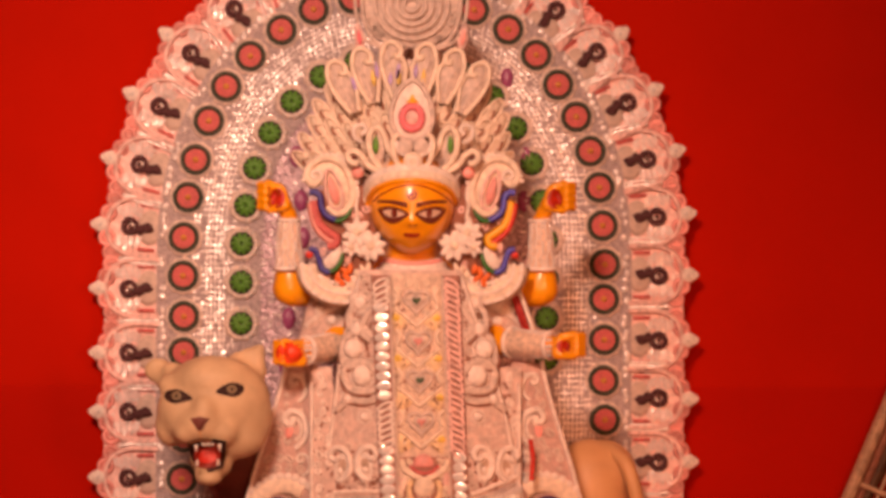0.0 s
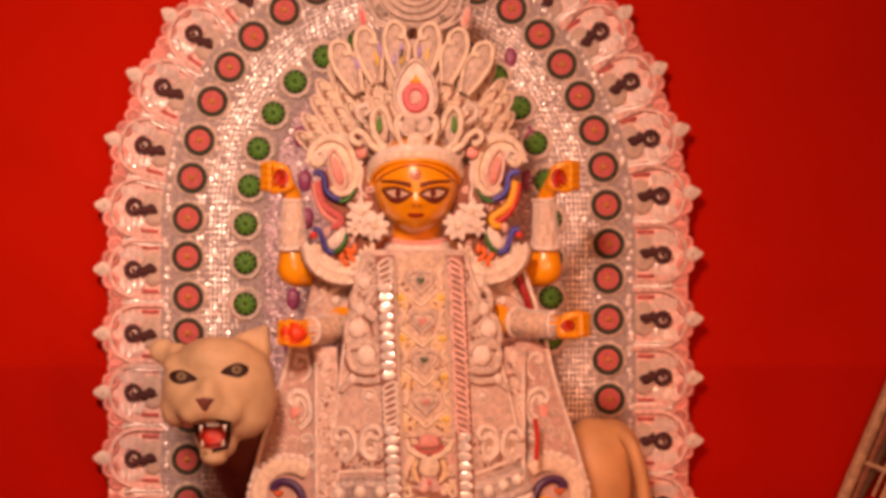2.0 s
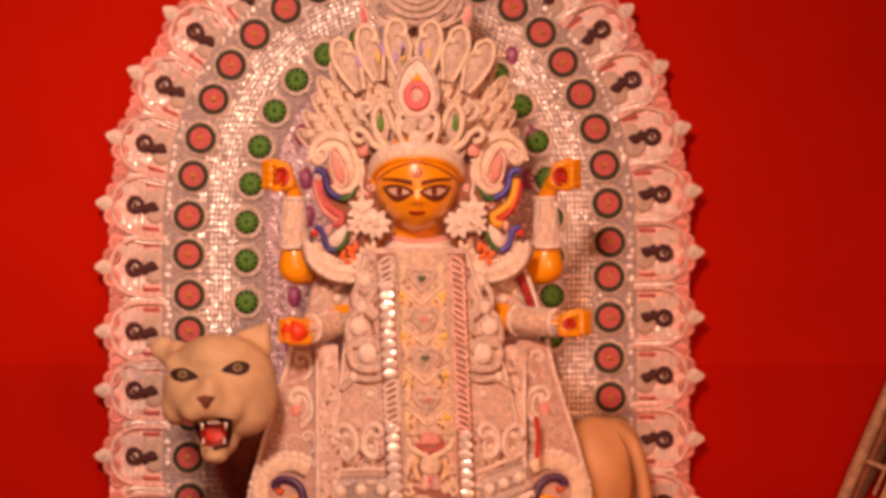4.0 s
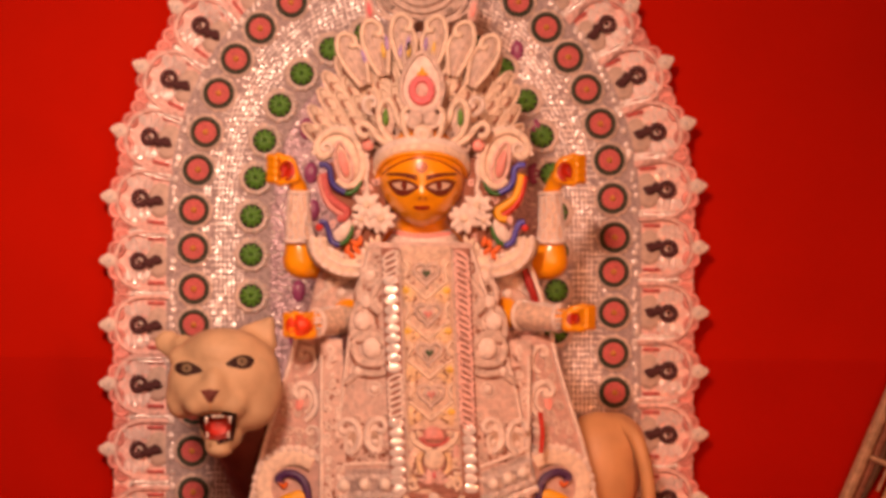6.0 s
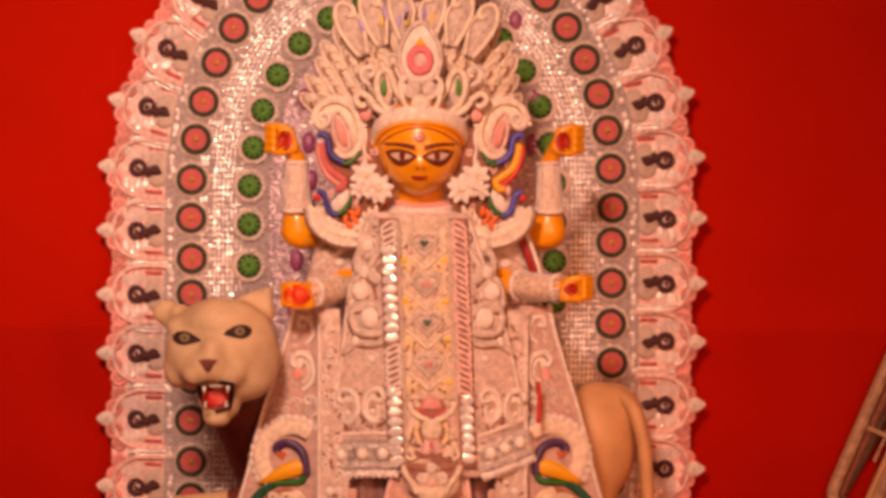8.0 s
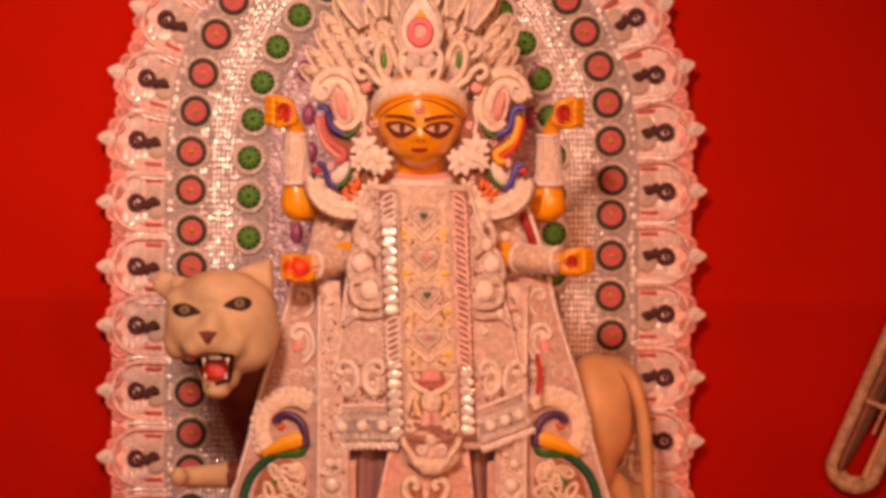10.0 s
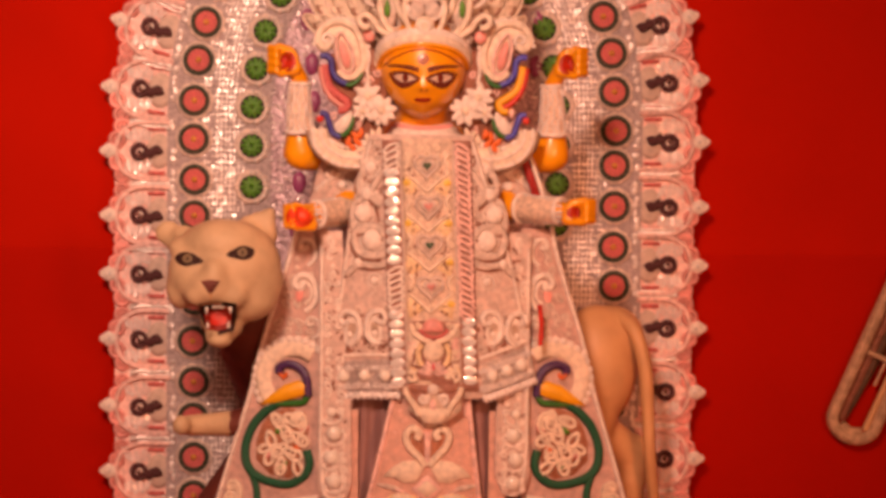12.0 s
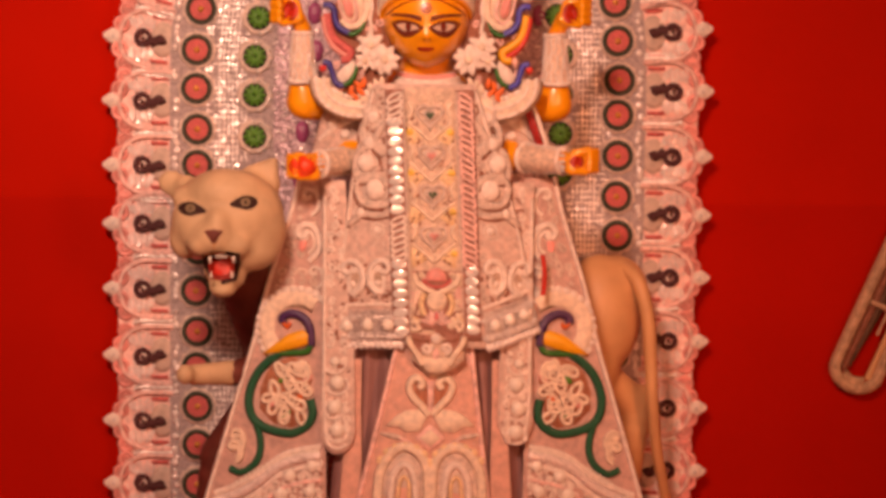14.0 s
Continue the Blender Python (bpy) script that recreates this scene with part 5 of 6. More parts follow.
def front_panel():
    rng = random.Random(31)
    th = thing("front_panel", at(750, 1318, 0.46), "dusty pink velvet skirt panel with raised cream swans", "garment")
    L = [(870, 696), (905, 686), (1000, 664), (1176, 622), (1318, 588)]
    R = [(870, 822), (905, 828), (1000, 839), (1176, 861), (1318, 878)]
    dep = lambda u, v: 0.468 - 0.02 * ((u - 755) / 110) ** 2 + (v - 900) * 0.00004
    cloth = sheet("cloth", L, R, 880, 1318, dep, VELVET, th, "", 24, 40, 0.008)
    sf = Surface([cloth.data], 0.46)
    for side in (L, R):
        q = 5 if side is L else -5
        single("border", lambda bm: line_on(bm, sf, [(u + q, v) for v, u in side], 4.2, 10, 0.002), PINKISH, th, "raised pale border")
    c, up = 752, 27
    raised = lambda pts: [(u, v - up) for u, v in pts]
    # pot on the axis, then two swans whose necks make a heart
    single("pot", lambda bm: plate_on(bm, sf, raised([(c - 24, 955), (c + 30, 955), (c + 26, 975), (c + 12, 990), (c - 6, 990), (c - 20, 975)]), 0.006, 0.006, 0.003), CREAM, th)
    for s in (-1, 1):
        x = lambda a: c + s * a
        single("heart_ground", lambda bm: decal(bm, sf, raised([(x(3), 1046), (x(4), 1002), (x(16), 996), (x(30), 1000), (x(30), 1018), (x(16), 1034)]), 0.0015), CUT_GROUND, th)
        single("scroll_ground", lambda bm: decal(bm, sf, raised([(x(92), 1210), (x(88), 1160), (x(68), 1128), (x(42), 1118), (x(16), 1134), (x(4), 1164), (x(3), 1210)]), 0.0015, 0, 5), SHOLA_GREY, th)
        single("swan_neck", lambda bm: line_on(bm, sf, raised([(x(4), 1058), (x(16), 1042), (x(34), 1022), (x(38), 1002), (x(26), 990), (x(15), 1000), (x(20), 1010)]), 6.6, 7, 0.004), CREAM, th, "raised cream swan neck")
        single("swan_body", lambda bm: plate_on(bm, sf, raised([(x(6), 1062), (x(20), 1048), (x(44), 1050), (x(62), 1060), (x(80), 1078), (x(58), 1080), (x(44), 1090), (x(20), 1088)]), 0.006, 0.006, 0.003), CREAM, th, "raised cream swan body")
        single("reed", lambda bm: line_on(bm, sf, raised([(x(2), 1050), (x(2), 1020), (x(4), 996)]), 3.4, 5, 0.003), PINKISH, th)
        single("leaf", lambda bm: plate_on(bm, sf, raised(drop(x(70), 1096, 6, 22, s * 78, 12)), 0.003, 0.005), SHOLA_GREY, th)
        single("leaf", lambda bm: plate_on(bm, sf, raised(drop(x(46), 1106, 6, 16, s * 60, 12)), 0.003, 0.005), PINKISH, th)
        single("scroll", lambda bm: line_on(bm, sf, raised([(x(94), 1215), (x(90), 1164), (x(68), 1126), (x(42), 1116), (x(16), 1132), (x(5), 1164), (x(4), 1215)]), 8.5, 7, 0.004, flat=0.5), CREAM, th, "broad cream scroll")
        single("scroll", lambda bm: line_on(bm, sf, raised([(x(70), 1215), (x(67), 1172), (x(48), 1148), (x(30), 1164), (x(25), 1215)]), 6.5, 7, 0.004), SHOLA, th)
        single("scroll", lambda bm: line_on(bm, sf, raised([(x(58), 1215), (x(54), 1180), (x(46), 1170), (x(38), 1184), (x(38), 1215)]), 3.0, 7, 0.004), LACE_YELLOW, th)
        for k in range(7):
            a = -2.7 + k * 0.36
            single("petal", lambda bm: pearl_on(bm, sf, x(46) + s * 50 * math.cos(a), 1168 - up + 54 * math.sin(a), 7.5, 0.003), LACE_YELLOW, th)
        single("leaf", lambda bm: plate_on(bm, sf, raised(drop(x(64), 950, 5, 22, -s * 16, 12)), 0.003, 0.005), PINKISH, th)
    single("diamond", lambda bm: plate_on(bm, sf, raised([(c, 1074), (c + 28, 1100), (c, 1124), (c - 28, 1100)]), 0.006, 0.007, 0.004), PINKISH, th)
    single("diamond", lambda bm: plate_on(bm, sf, raised([(c, 1083), (c + 19, 1100), (c, 1116), (c - 19, 1100)]), 0.006, 0.010, 0.004), CREAM, th, "cream diamond boss")
    st = bmesh.new()
    for _ in range(420):
        v = rng.uniform(905, 1230)
        u = rng.uniform(lerp_table(L, v) + 10, lerp_table(R, v) - 10)
        pearl_on(st, sf, u, v, rng.uniform(0.8, 1.6), 0.0)
    tagged(part("nap", st, PINKISH, th), kind="stuff")


front_panel()


def side_skirt(s):
    rng = random.Random(41 + s)
    m = (lambda u: u) if s < 0 else (lambda u: 1484 - u)
    w = 0 if s < 0 else -4
    th = thing("side_skirt", at(m(460), 1318, 0.40), "flared pale skirt panel with a green-tailed peacock", "garment", "side skirts")
    A = [(600, 512), (640, 505), (700, 488), (800, 456), (900, 432), (1000, 402), (1176, 350), (1318, 310)]
    B = [(600, 570), (700, 568), (900, 562), (1176, 566), (1318, 570)]
    L, R = (A, B) if s < 0 else ([(v, m(u)) for v, u in B], [(v, m(u)) for v, u in A])
    cloth = sheet("cloth", L, R, 604, 1318, skirt_depth, SKIRT, th, "pale lilac-pink cloth", 30, 60, 0.006)
    sf = Surface([cloth.data], 0.42)
    single("border", lambda bm: line_on(bm, sf, [(m(u + 4), v) for v, u in A], 4.0, 8, 0.002), SHOLA, th, "raised white border")
    P = lambda pts: [(m(u), v + w) for u, v in pts]
    # upper paisley motifs
    for u, v, r, t in ((535, 650, 24, 4), (530, 722, 34, 5.5), (530, 722, 20, 3), (545, 785, 20, 3)):
        single("paisley", lambda bm: line_on(bm, sf, [(m(a), b + w) for a, b in paisley(u, v, r, 1, 1)], t, 6, 0.003), SHOLA, th, "raised white paisley")
    single("jewel", lambda bm: plate_on(bm, sf, P(drop(522, 722, 8, 18, 8)), 0.003, 0.005), PINK_LACE, th)
    lw = bmesh.new()
    lattice(lw, sf, [(v, min(m(a + 14), m(b - 14))) for (v, a), b in zip(((620, 505), (830, 448)), (566, 564))], [(v, max(m(a + 14), m(b - 14))) for (v, a), b in zip(((620, 505), (830, 448)), (566, 564))], 630, 835, 17, 2.4, 0.001, rng, 0.3)
    tagged(part("lace_work", lw, SHOLA_GREY, th), kind="stuff")
    # crescent halo behind the bird's head
    single("crescent", lambda bm: line_on(bm, sf, P([(478, 922), (462, 890), (464, 852), (490, 826), (524, 822), (546, 832)]), 17, 8, 0.0, flat=0.3), CREAM, th, "cream beaded crescent")
    bd = bmesh.new()
    for k in range(15):
        a = math.radians(150 + k * 11.5)
        pearl_on(bd, sf, m(512 + 68 * math.cos(a)), 878 + 72 * math.sin(a) + w, 7, 0.002)
    tagged(part("crescent_trim", bd, SHOLA, th), kind="stuff")
    single("peacock_neck", lambda bm: line_on(bm, sf, P([(486, 866), (488, 856), (504, 850), (524, 858), (535, 876), (538, 908)]), 7.0, 8, 0.008, flat=0.5), PURPLE, th, "dark purple curved neck")
    single("peacock_beak", lambda bm: line_on(bm, sf, P([(487, 866), (494, 874), (500, 866)]), 3, 6, 0.008), ORANGE, th)
    single("peacock_body", lambda bm: plate_on(bm, sf, P([(450, 924), (474, 904), (496, 888), (520, 880), (534, 886), (534, 904), (512, 913), (478, 921)]), 0.008, 0.013, 0.004), YELLOW, th, "bright yellow wing")
    single("peacock_belly", lambda bm: line_on(bm, sf, P([(538, 900), (530, 918), (505, 921), (482, 921)]), 5.5, 8, 0.006), BIRD_GREEN, th, "green belly")
    single("peacock_tail", lambda bm: line_on(bm, sf, P([(482, 922), (462, 936), (441, 960), (428, 994), (428, 1024), (440, 1046), (466, 1060), (504, 1066), (530, 1052), (541, 1030), (536, 1004)]), 7.4, 10, 0.004, flat=0.5), TAIL_GREEN, th, "dark green coiled tail cord")
    single("peacock_tail", lambda bm: line_on(bm, sf, P([(437, 1040), (447, 1076), (446, 1104), (434, 1126), (412, 1138), (392, 1130)]), 6.0, 10, 0.004, flat=0.5), TAIL_GREEN, th)
    # cut lace inside the coil
    inside = [(484, 952, 13), (512, 950, 15), (500, 975, 14), (472, 985, 12), (524, 985, 14), (488, 1005, 14), (512, 1012, 15), (470, 1018, 12), (490, 1034, 13), (520, 1036, 12), (462, 1002, 10)]
    single("lace_field", lambda bm: plate_on(bm, sf, P([(470, 940), (500, 928), (534, 936), (540, 970), (530, 1000), (528, 1040), (505, 1056), (470, 1048), (446, 1022), (446, 990), (456, 960)]), 0.003, 0.002, 0.001), CUT_GROUND, th, "orange-brown ground of the cut lace")
    for u, v, r in inside:
        lean = rng.uniform(-70, 70)
        single("lace_curl", lambda bm: line_on(bm, sf, drop(m(u), v + w, r * 0.72, r * 1.15, lean, 10), 3.6, 3, 0.005, True, flat=0.6), CREAM, th, "cream cut lace loop")
        if r > 12:
            single("lace_curl", lambda bm: scroll_on(bm, sf, m(u), v + w, r * 0.55, 1.1, rng.uniform(0, 6.28), -s, 2.6, 0.006), CREAM, th)
    for u, v, mt in ((488, 968, GREEN), (494, 1032, GREEN), (532, 968, PINK_LACE), (470, 1012, PINK_LACE), (518, 1000, ORANGE)):
        single("leaf", lambda bm: plate_on(bm, sf, drop(m(u), v + w, 6, 11, 50 * -s, 10), 0.003, 0.007), mt, th)
    for u, v in ((522, 956), (406, 1080), (402, 1100)):
        for r, t in ((20, 4), (11, 3)):
            single("paisley", lambda bm: line_on(bm, sf, [(m(a), b + w) for a, b in paisley(u, v, r, 1, 1)], t, 6, 0.004), CREAM, th)
    # scalloped silver trim across the foot of the panel
    for k, (dv, r, mt) in enumerate(((0, 5, SHOLA), (16, 9, SILVER_SOFT), (34, 5, SHOLA), (60, 4, PINKISH))):
        single("foot_trim", lambda bm: line_on(bm, sf, P([(366, 1176 + dv), (410, 1160 + dv), (450, 1136 + dv), (478, 1112 + dv), (510, 1098 + dv), (556, 1090 + dv)]), r, 8, 0.002), mt, th, "curved silver trim")
    bd = bmesh.new()
    for k in range(24):
        t = k / 23
        pearl_on(bd, sf, m(375 + 175 * t), 1170 - 80 * math.sin(t * math.pi / 2) + w + 8, 3.4, 0.004)
    tagged(part("pearl_trim", bd, PEARL, th), kind="stuff")
    for u, v, r in ((540, 1126, 10), (500, 1144, 11), (484, 1178, 12), (536, 1172, 10), (440, 1200, 12)):
        single("pearl", lambda bm: pearl_on(bm, sf, m(u), v + w, r, 0.004), PEARL, th)
    lw = bmesh.new()
    lattice(lw, sf, [(v, min(m(a), m(b))) for v, a, b in ((1120, 480, 560), (1240, 400, 560))], [(v, max(m(a), m(b))) for v, a, b in ((1120, 480, 560), (1240, 400, 560))], 1118, 1240, 14, 2.6, 0.003, rng, 0.08)
    gp = bmesh.new()
    gap_shade_on(gp, sf, lambda: (m(rng.uniform(470, 556)), rng.uniform(1120, 1235)), 60, rng, 6.0)
    tagged(part("shade_brown", gp, SHADE_BROWN, th), kind="stuff")
    tagged(part("foot_lace", lw, SHOLA, th), kind="stuff")


side_skirt(-1), side_skirt(1)


def sash(s):
    """A hanging strip with pearls and a rounded end, between tunic and side skirt."""
    rng = random.Random(51 + s)
    m = (lambda u: u) if s < 0 else (lambda u: 1489 - u)
    end = 0 if s < 0 else -24
    th = thing("hanging_sash", at(m(590), 1090, 0.45), "pale lace sash with large pearls and a rounded end", "garment", "hanging sashes")
    L, R = [(600, 556), (900, 557), (1110, 552)], [(600, 596), (900, 615), (1110, 618)]
    if s > 0:
        L, R = [(v, m(u)) for v, u in R], [(v, m(u)) for v, u in L]
    dep = lambda u, v: 0.45 + (v - 800) * 0.00004 - 0.03 * ((u - 745) / 200) ** 2
    cloth = sheet("cloth", L, R, 612, lambda q: 1060 + end + 44 * math.sin(math.pi * q) ** 0.5, dep, TUNIC, th, "", 14, 40, 0.006)
    sf = Surface([cloth.data], 0.44)
    single("edge_cord", lambda bm: line_on(bm, sf, [(m(561), v) for v in range(640, 1021, 60)] + [(m(566), 1076 + end), (m(584), 1094 + end), (m(602), 1086 + end)], 3.2, 5, 0.002), SHOLA, th)
    for k, v in enumerate((936, 974, 1018, 1060)):
        u = m(580 + 5 * (k % 2))
        single("pearl", lambda bm: pearl_on(bm, sf, u, v, 12 if k else 8, 0.004), PEARL, th)
        single("scroll", lambda bm: line_on(bm, sf, [(u - 20, v + 4), (u - 12, v + 18), (u + 8, v + 20), (u + 20, v + 6), (u + 14, v - 8)], 2.4, 6, 0.002), SHOLA, th)
    lw = bmesh.new()
    lattice(lw, sf, [(v, u + 7) for v, u in L], [(v, u - 7) for v, u in R], 630, 1075, 16, 2.3, 0.001, rng, 0.25)
    tagged(part("lace_work", lw, SHOLA, th), kind="stuff")
    gp = bmesh.new()
    def spot():
        v = rng.uniform(640, 1070)
        return rng.uniform(lerp_table(L, v) + 10, lerp_table(R, v) - 10), v
    gap_shade_on(gp, sf, spot, 60, rng, 5)
    tagged(part("shade_brown", gp, SHADE_BROWN, th), kind="stuff")
    if s > 0:
        single("tassel", lambda bm: line_on(bm, sf, [(948, 740), (952, 775), (950, 812)], 4, 6, 0.004), RED, th, "red cord")
    # outer strip down to the platform
    L2, R2 = [(1040, 600), (1318, 580)], [(1040, 628), (1318, 632)]
    if s > 0:
        L2, R2 = [(v, m(u)) for v, u in R2], [(v, m(u)) for v, u in L2]
    sheet("lower_strip", L2, R2, 930, 1318, lambda u, v: dep(u, v) - 0.012, VELVET, th, "", 8, 30, 0.005)


sash(-1), sash(1)


# ---------- crown ----------
def plume_mesh(w, h, r):
    """A feather of cut pith: back plate, raised rim with a curled tip, and a middle tongue."""
    bm = bmesh.new()
    out = [(w * math.sin(t) * (0.35 + 0.65 * math.sin(t / 2)), -h * math.cos(t)) for t in (2 * math.pi * i / 20 for i in range(20))]
    V = [bm.verts.new((x * S, y * S, 0)) for x, y in out]
    B = [bm.verts.new((x * S, y * S, -2 * S)) for x, y in out]
    bm.faces.new(V), bm.faces.new(B[::-1])
    for i in range(20):
        bm.faces.new((V[i - 1], B[i - 1], B[i], V[i]))
    return bm, out


def crown():
    rng = random.Random(7)
    th = thing("crown", at(737, 280, 0.46), "tall tiered crown of cut white pith plumes with jewels", "crown")
    backplate = bmesh.new()
    slab(backplate, [at(722 + 172 * math.cos(t), 258 + (192 if math.sin(t) < 0 else 40) * math.sin(t), 0.345) for t in (2 * math.pi * i / 48 for i in range(48))], 0.012, 0.004)
    part("back_plate", backplate, SHOLA_GREY, th, "greyish pith back plate")
    tongue, rimm, plate = {}, {}, {}
    for key, w, h in (("t", 22, 46), ("a", 16, 46), ("b", 14, 38), ("c", 13, 32)):
        bm, out = plume_mesh(w, h, 3)
        plate[key] = mesh_of("plume", bm)
        r = bmesh.new()
        thick = 4.4 if key == "t" else 2.6
        flat_loop(r, [(w * 0.30, -h), (w * 0.80, -h * 0.2), (w * 0.92, h * 0.45), (w * 0.55, h * 0.95), (-w * 0.05, h * 1.02), (-w * 0.55, h * 0.78), (-w * 0.5, h * 0.5), (-w * 0.15, h * 0.48), (-w * 0.1, h * 0.64)], thick, z=2, flat=1.0)
        flat_loop(r, [(-w * 0.30, -h), (-w * 0.72, -h * 0.25), (-w * 0.82, h * 0.15), (-w * 0.55, h * 0.5)], thick * 0.85, z=2, flat=1.0)
        rimm[key] = mesh_of("rim", r)
        g = bmesh.new()
        flat_loop(g, [(w * 0.05, -h * 0.8), (w * 0.1, -h * 0.2), (w * 0.35, h * 0.35), (w * 0.1, h * 0.55)], 2.2, z=2.2)
        tongue[key] = mesh_of("tongue", g)

    def plume(u, v, d, ang, key, mat, foil=None, size=1.0):
        # ang: degrees from upright, clockwise; the tips curl outwards
        a = radians(ang)
        x = Vector((math.cos(a), 0, -math.sin(a))) * (1 if ang >= 0 else -1)
        y = Vector((math.sin(a), 0, math.cos(a)))
        z = Vector((0, -1, 0))
        mm = Matrix.Translation(at(u, v, d)) @ Matrix((x * 1.0, y, z)).transposed().to_4x4() @ pose(0, 0, 0, rng.uniform(-12, -4), (0.55 * abs(ang) if key != "t" else 0) + rng.uniform(-6, 6), 0) @ Matrix.Scale(size, 4)
        p = part("plume", plate[key], SHOLA_GREY if key == "t" else (CREAM if mat is CREAM else PITH_TAN), th, "", mm)
        part("rim", rimm[key], mat, p, "", mm)
        part("tongue", tongue[key], foil or (SHADE_BROWN if rng.random() < 0.6 else mat), p, "", mm)

    # the open loops along the top
    for u, v, lean in ((618, 118, -22), (658, 98, -13), (706, 88, -5), (756, 90, 5), (802, 99, 13), (842, 120, 22)):
        plume(u, v, 0.392, lean, "t", CREAM, SHOLA_GREY, 1.0)
    # combed plumes below and to the sides; brown tongues paint the shade of their slits
    for ring, (R, n, span, d, key) in enumerate(((192, 19, 86, 0.365, "a"), (160, 17, 84, 0.378, "b"), (126, 15, 82, 0.395, "b"), (94, 13, 80, 0.41, "c"))):
        for k in range(n):
            ang = -span + 2 * span * k / (n - 1)
            a = radians(ang)
            if (ring == 0 and abs(ang) < 40) or (ring > 1 and abs(ang) < 24):
                continue
            side = abs(ang) / 84
            u = 724 + 8 * math.cos(a) + (R * 0.84 + rng.uniform(-4, 4)) * math.sin(a)
            v = 272 - (R * 0.92 + rng.uniform(-4, 4)) * math.cos(a)
            plume(u, v, d - 0.02 * side, ang * 0.6 + rng.uniform(-5, 5) * side, key, CREAM if rng.random() < 0.55 else SHOLA_GREY, SHADE_BROWN if rng.random() < 0.8 else None, 1.08 - 0.22 * side + rng.uniform(-0.06, 0.06))
    # slips of foil behind the top plumes, their iridescent highlight painted as violet and yellow
    for u, v, lean, mt in ((634, 112, -20, VIOLET), (668, 100, -8, FOIL_YELLOW), (674, 86, -8, VIOLET), (698, 104, 8, VIOLET), (712, 88, 6, VIOLET), (713, 98, 0, FOIL_YELLOW), (743, 90, 8, VIOLET), (757, 98, 6, FOIL_YELLOW)):
        single("foil_slip", lambda bm: plate_on(bm, Flat(0.399), drop(u, v, 4.5, 15, lean, 10), 0.002, 0.0, 0.0005), mt, th, "foil slip with its iridescent highlight painted in")
    # band over the forehead
    for off, r, mt in ((0, 8, CREAM), (-12, 8, SHOLA), (9, 4, SKIN)):
        path = [at(737 + 78 * math.sin(t), 316 + off - 44 * math.cos(t) ** 0.8, 0.42 + (78 * 0.84 + off * 0.4) * S * math.cos(t) + 0.002) for t in (math.pi * (-0.499 + 0.998 * i / 24) for i in range(25))]
        bm = bmesh.new()
        sweep(bm, path, r * S, 8)
        part("forehead_band", bm, mt, th, "cream pith forehead band" if off == 0 else "")
    F = Flat(0.495)
    G = Flat(0.47)
    # crest in front: leaf loops with green gems, curls with hollows painted dark as shade, cheeks and boss
    for s in (-1, 1):
        x = lambda a: 739 + s * a
        single("crest_leaf", lambda bm: line_on(bm, G, [(x(18), 275), (x(28), 250), (x(44), 225), (x(52), 200), (x(64), 188), (x(76), 198), (x(78), 220), (x(70), 245), (x(48), 268)], 5.5, 7), CREAM, th, "raised cream leaf loop")
        single("crest_field", lambda bm: plate_on(bm, G, drop(x(62), 228, 15, 38, -s * 14, 14), 0.004, -0.004), SHOLA_GREY, th)
        single("gem", lambda bm: plate_on(bm, G, drop(x(66), 218, 6.5, 16, 0, 12), 0.006, 0.006, 0.003), GREEN, th, "green gem")
        single("crest_curl", lambda bm: line_on(bm, G, [(x(36), 284), (x(60), 268), (x(80), 255), (x(92), 238), (x(106), 230), (x(116), 238), (x(110), 250), (x(98), 252)], 5.5, 7), CREAM, th, "raised cream curl")
        single("hollow", lambda bm: plate_on(bm, G, oval(x(104), 240, 8, 6, 12, s * 20), 0.004, -0.001), LION_DARK, th)
        single("gem", lambda bm: pearl_on(bm, Flat(0.45), x(98), 268, 10), PINK_LACE, th, "pink gem")
        single("inner_curl", lambda bm: line_on(bm, F, [(x(8), 272), (x(24), 258), (x(34), 235), (x(36), 212), (x(26), 200)], 4.5, 7), CREAM, th)
        single("cheek", lambda bm: pearl_on(bm, F, x(14), 222, 13, 0, 0.5), SHOLA_GREY, th)
        lw = bmesh.new()
        for k in range(12):
            u, v = x(rng.uniform(44, 90)), rng.uniform(240, 278)
            scroll_on(lw, Flat(0.455), u, v, rng.uniform(4, 7), 1.1, rng.uniform(0, 6), 1, 1.6)
        tagged(part("crest_lace", lw, SHOLA_GREY, th), kind="stuff")
        single("crest_swirl", lambda bm: line_on(bm, Flat(0.46), [(x(90), 215), (x(104), 205), (x(104), 188), (x(90), 184), (x(84), 194), (x(92), 200)], 3.6, 6), SHOLA, th)
    single("boss", lambda bm: pearl_on(bm, F, 739, 249, 16, 0.004, 0.5), CREAM, th)
    single("boss_ring", lambda bm: line_on(bm, F, oval(739, 249, 9, 9, 14), 2, 2, 0.012, True), SHOLA, th)
    single("chin_cup", lambda bm: line_on(bm, F, [(708, 212), (716, 232), (740, 238), (764, 232), (772, 212)], 4, 6), SHOLA, th)
    # the tear-shaped central jewel
    J = Flat(0.462)
    single("jewel_plate", lambda bm: plate_on(bm, J, drop(737, 158, 46, 56, 0, 24), 0.008, 0.0, 0.004), SHOLA, th, "white tear-shaped plate")
    single("jewel_rim", lambda bm: line_on(bm, J, drop(737, 158, 44, 54, 0, 24), 4, 2, 0.002, True), SHOLA_GREY, th)
    single("jewel_ring", lambda bm: line_on(bm, J, oval(737, 171, 17, 20, 18), 6.5, 2, 0.004, True), HOT_PINK, th, "bright pink ring")
    single("jewel_eye", lambda bm: pearl_on(bm, J, 737, 171, 12, 0.003, 0.4), PINKISH, th)
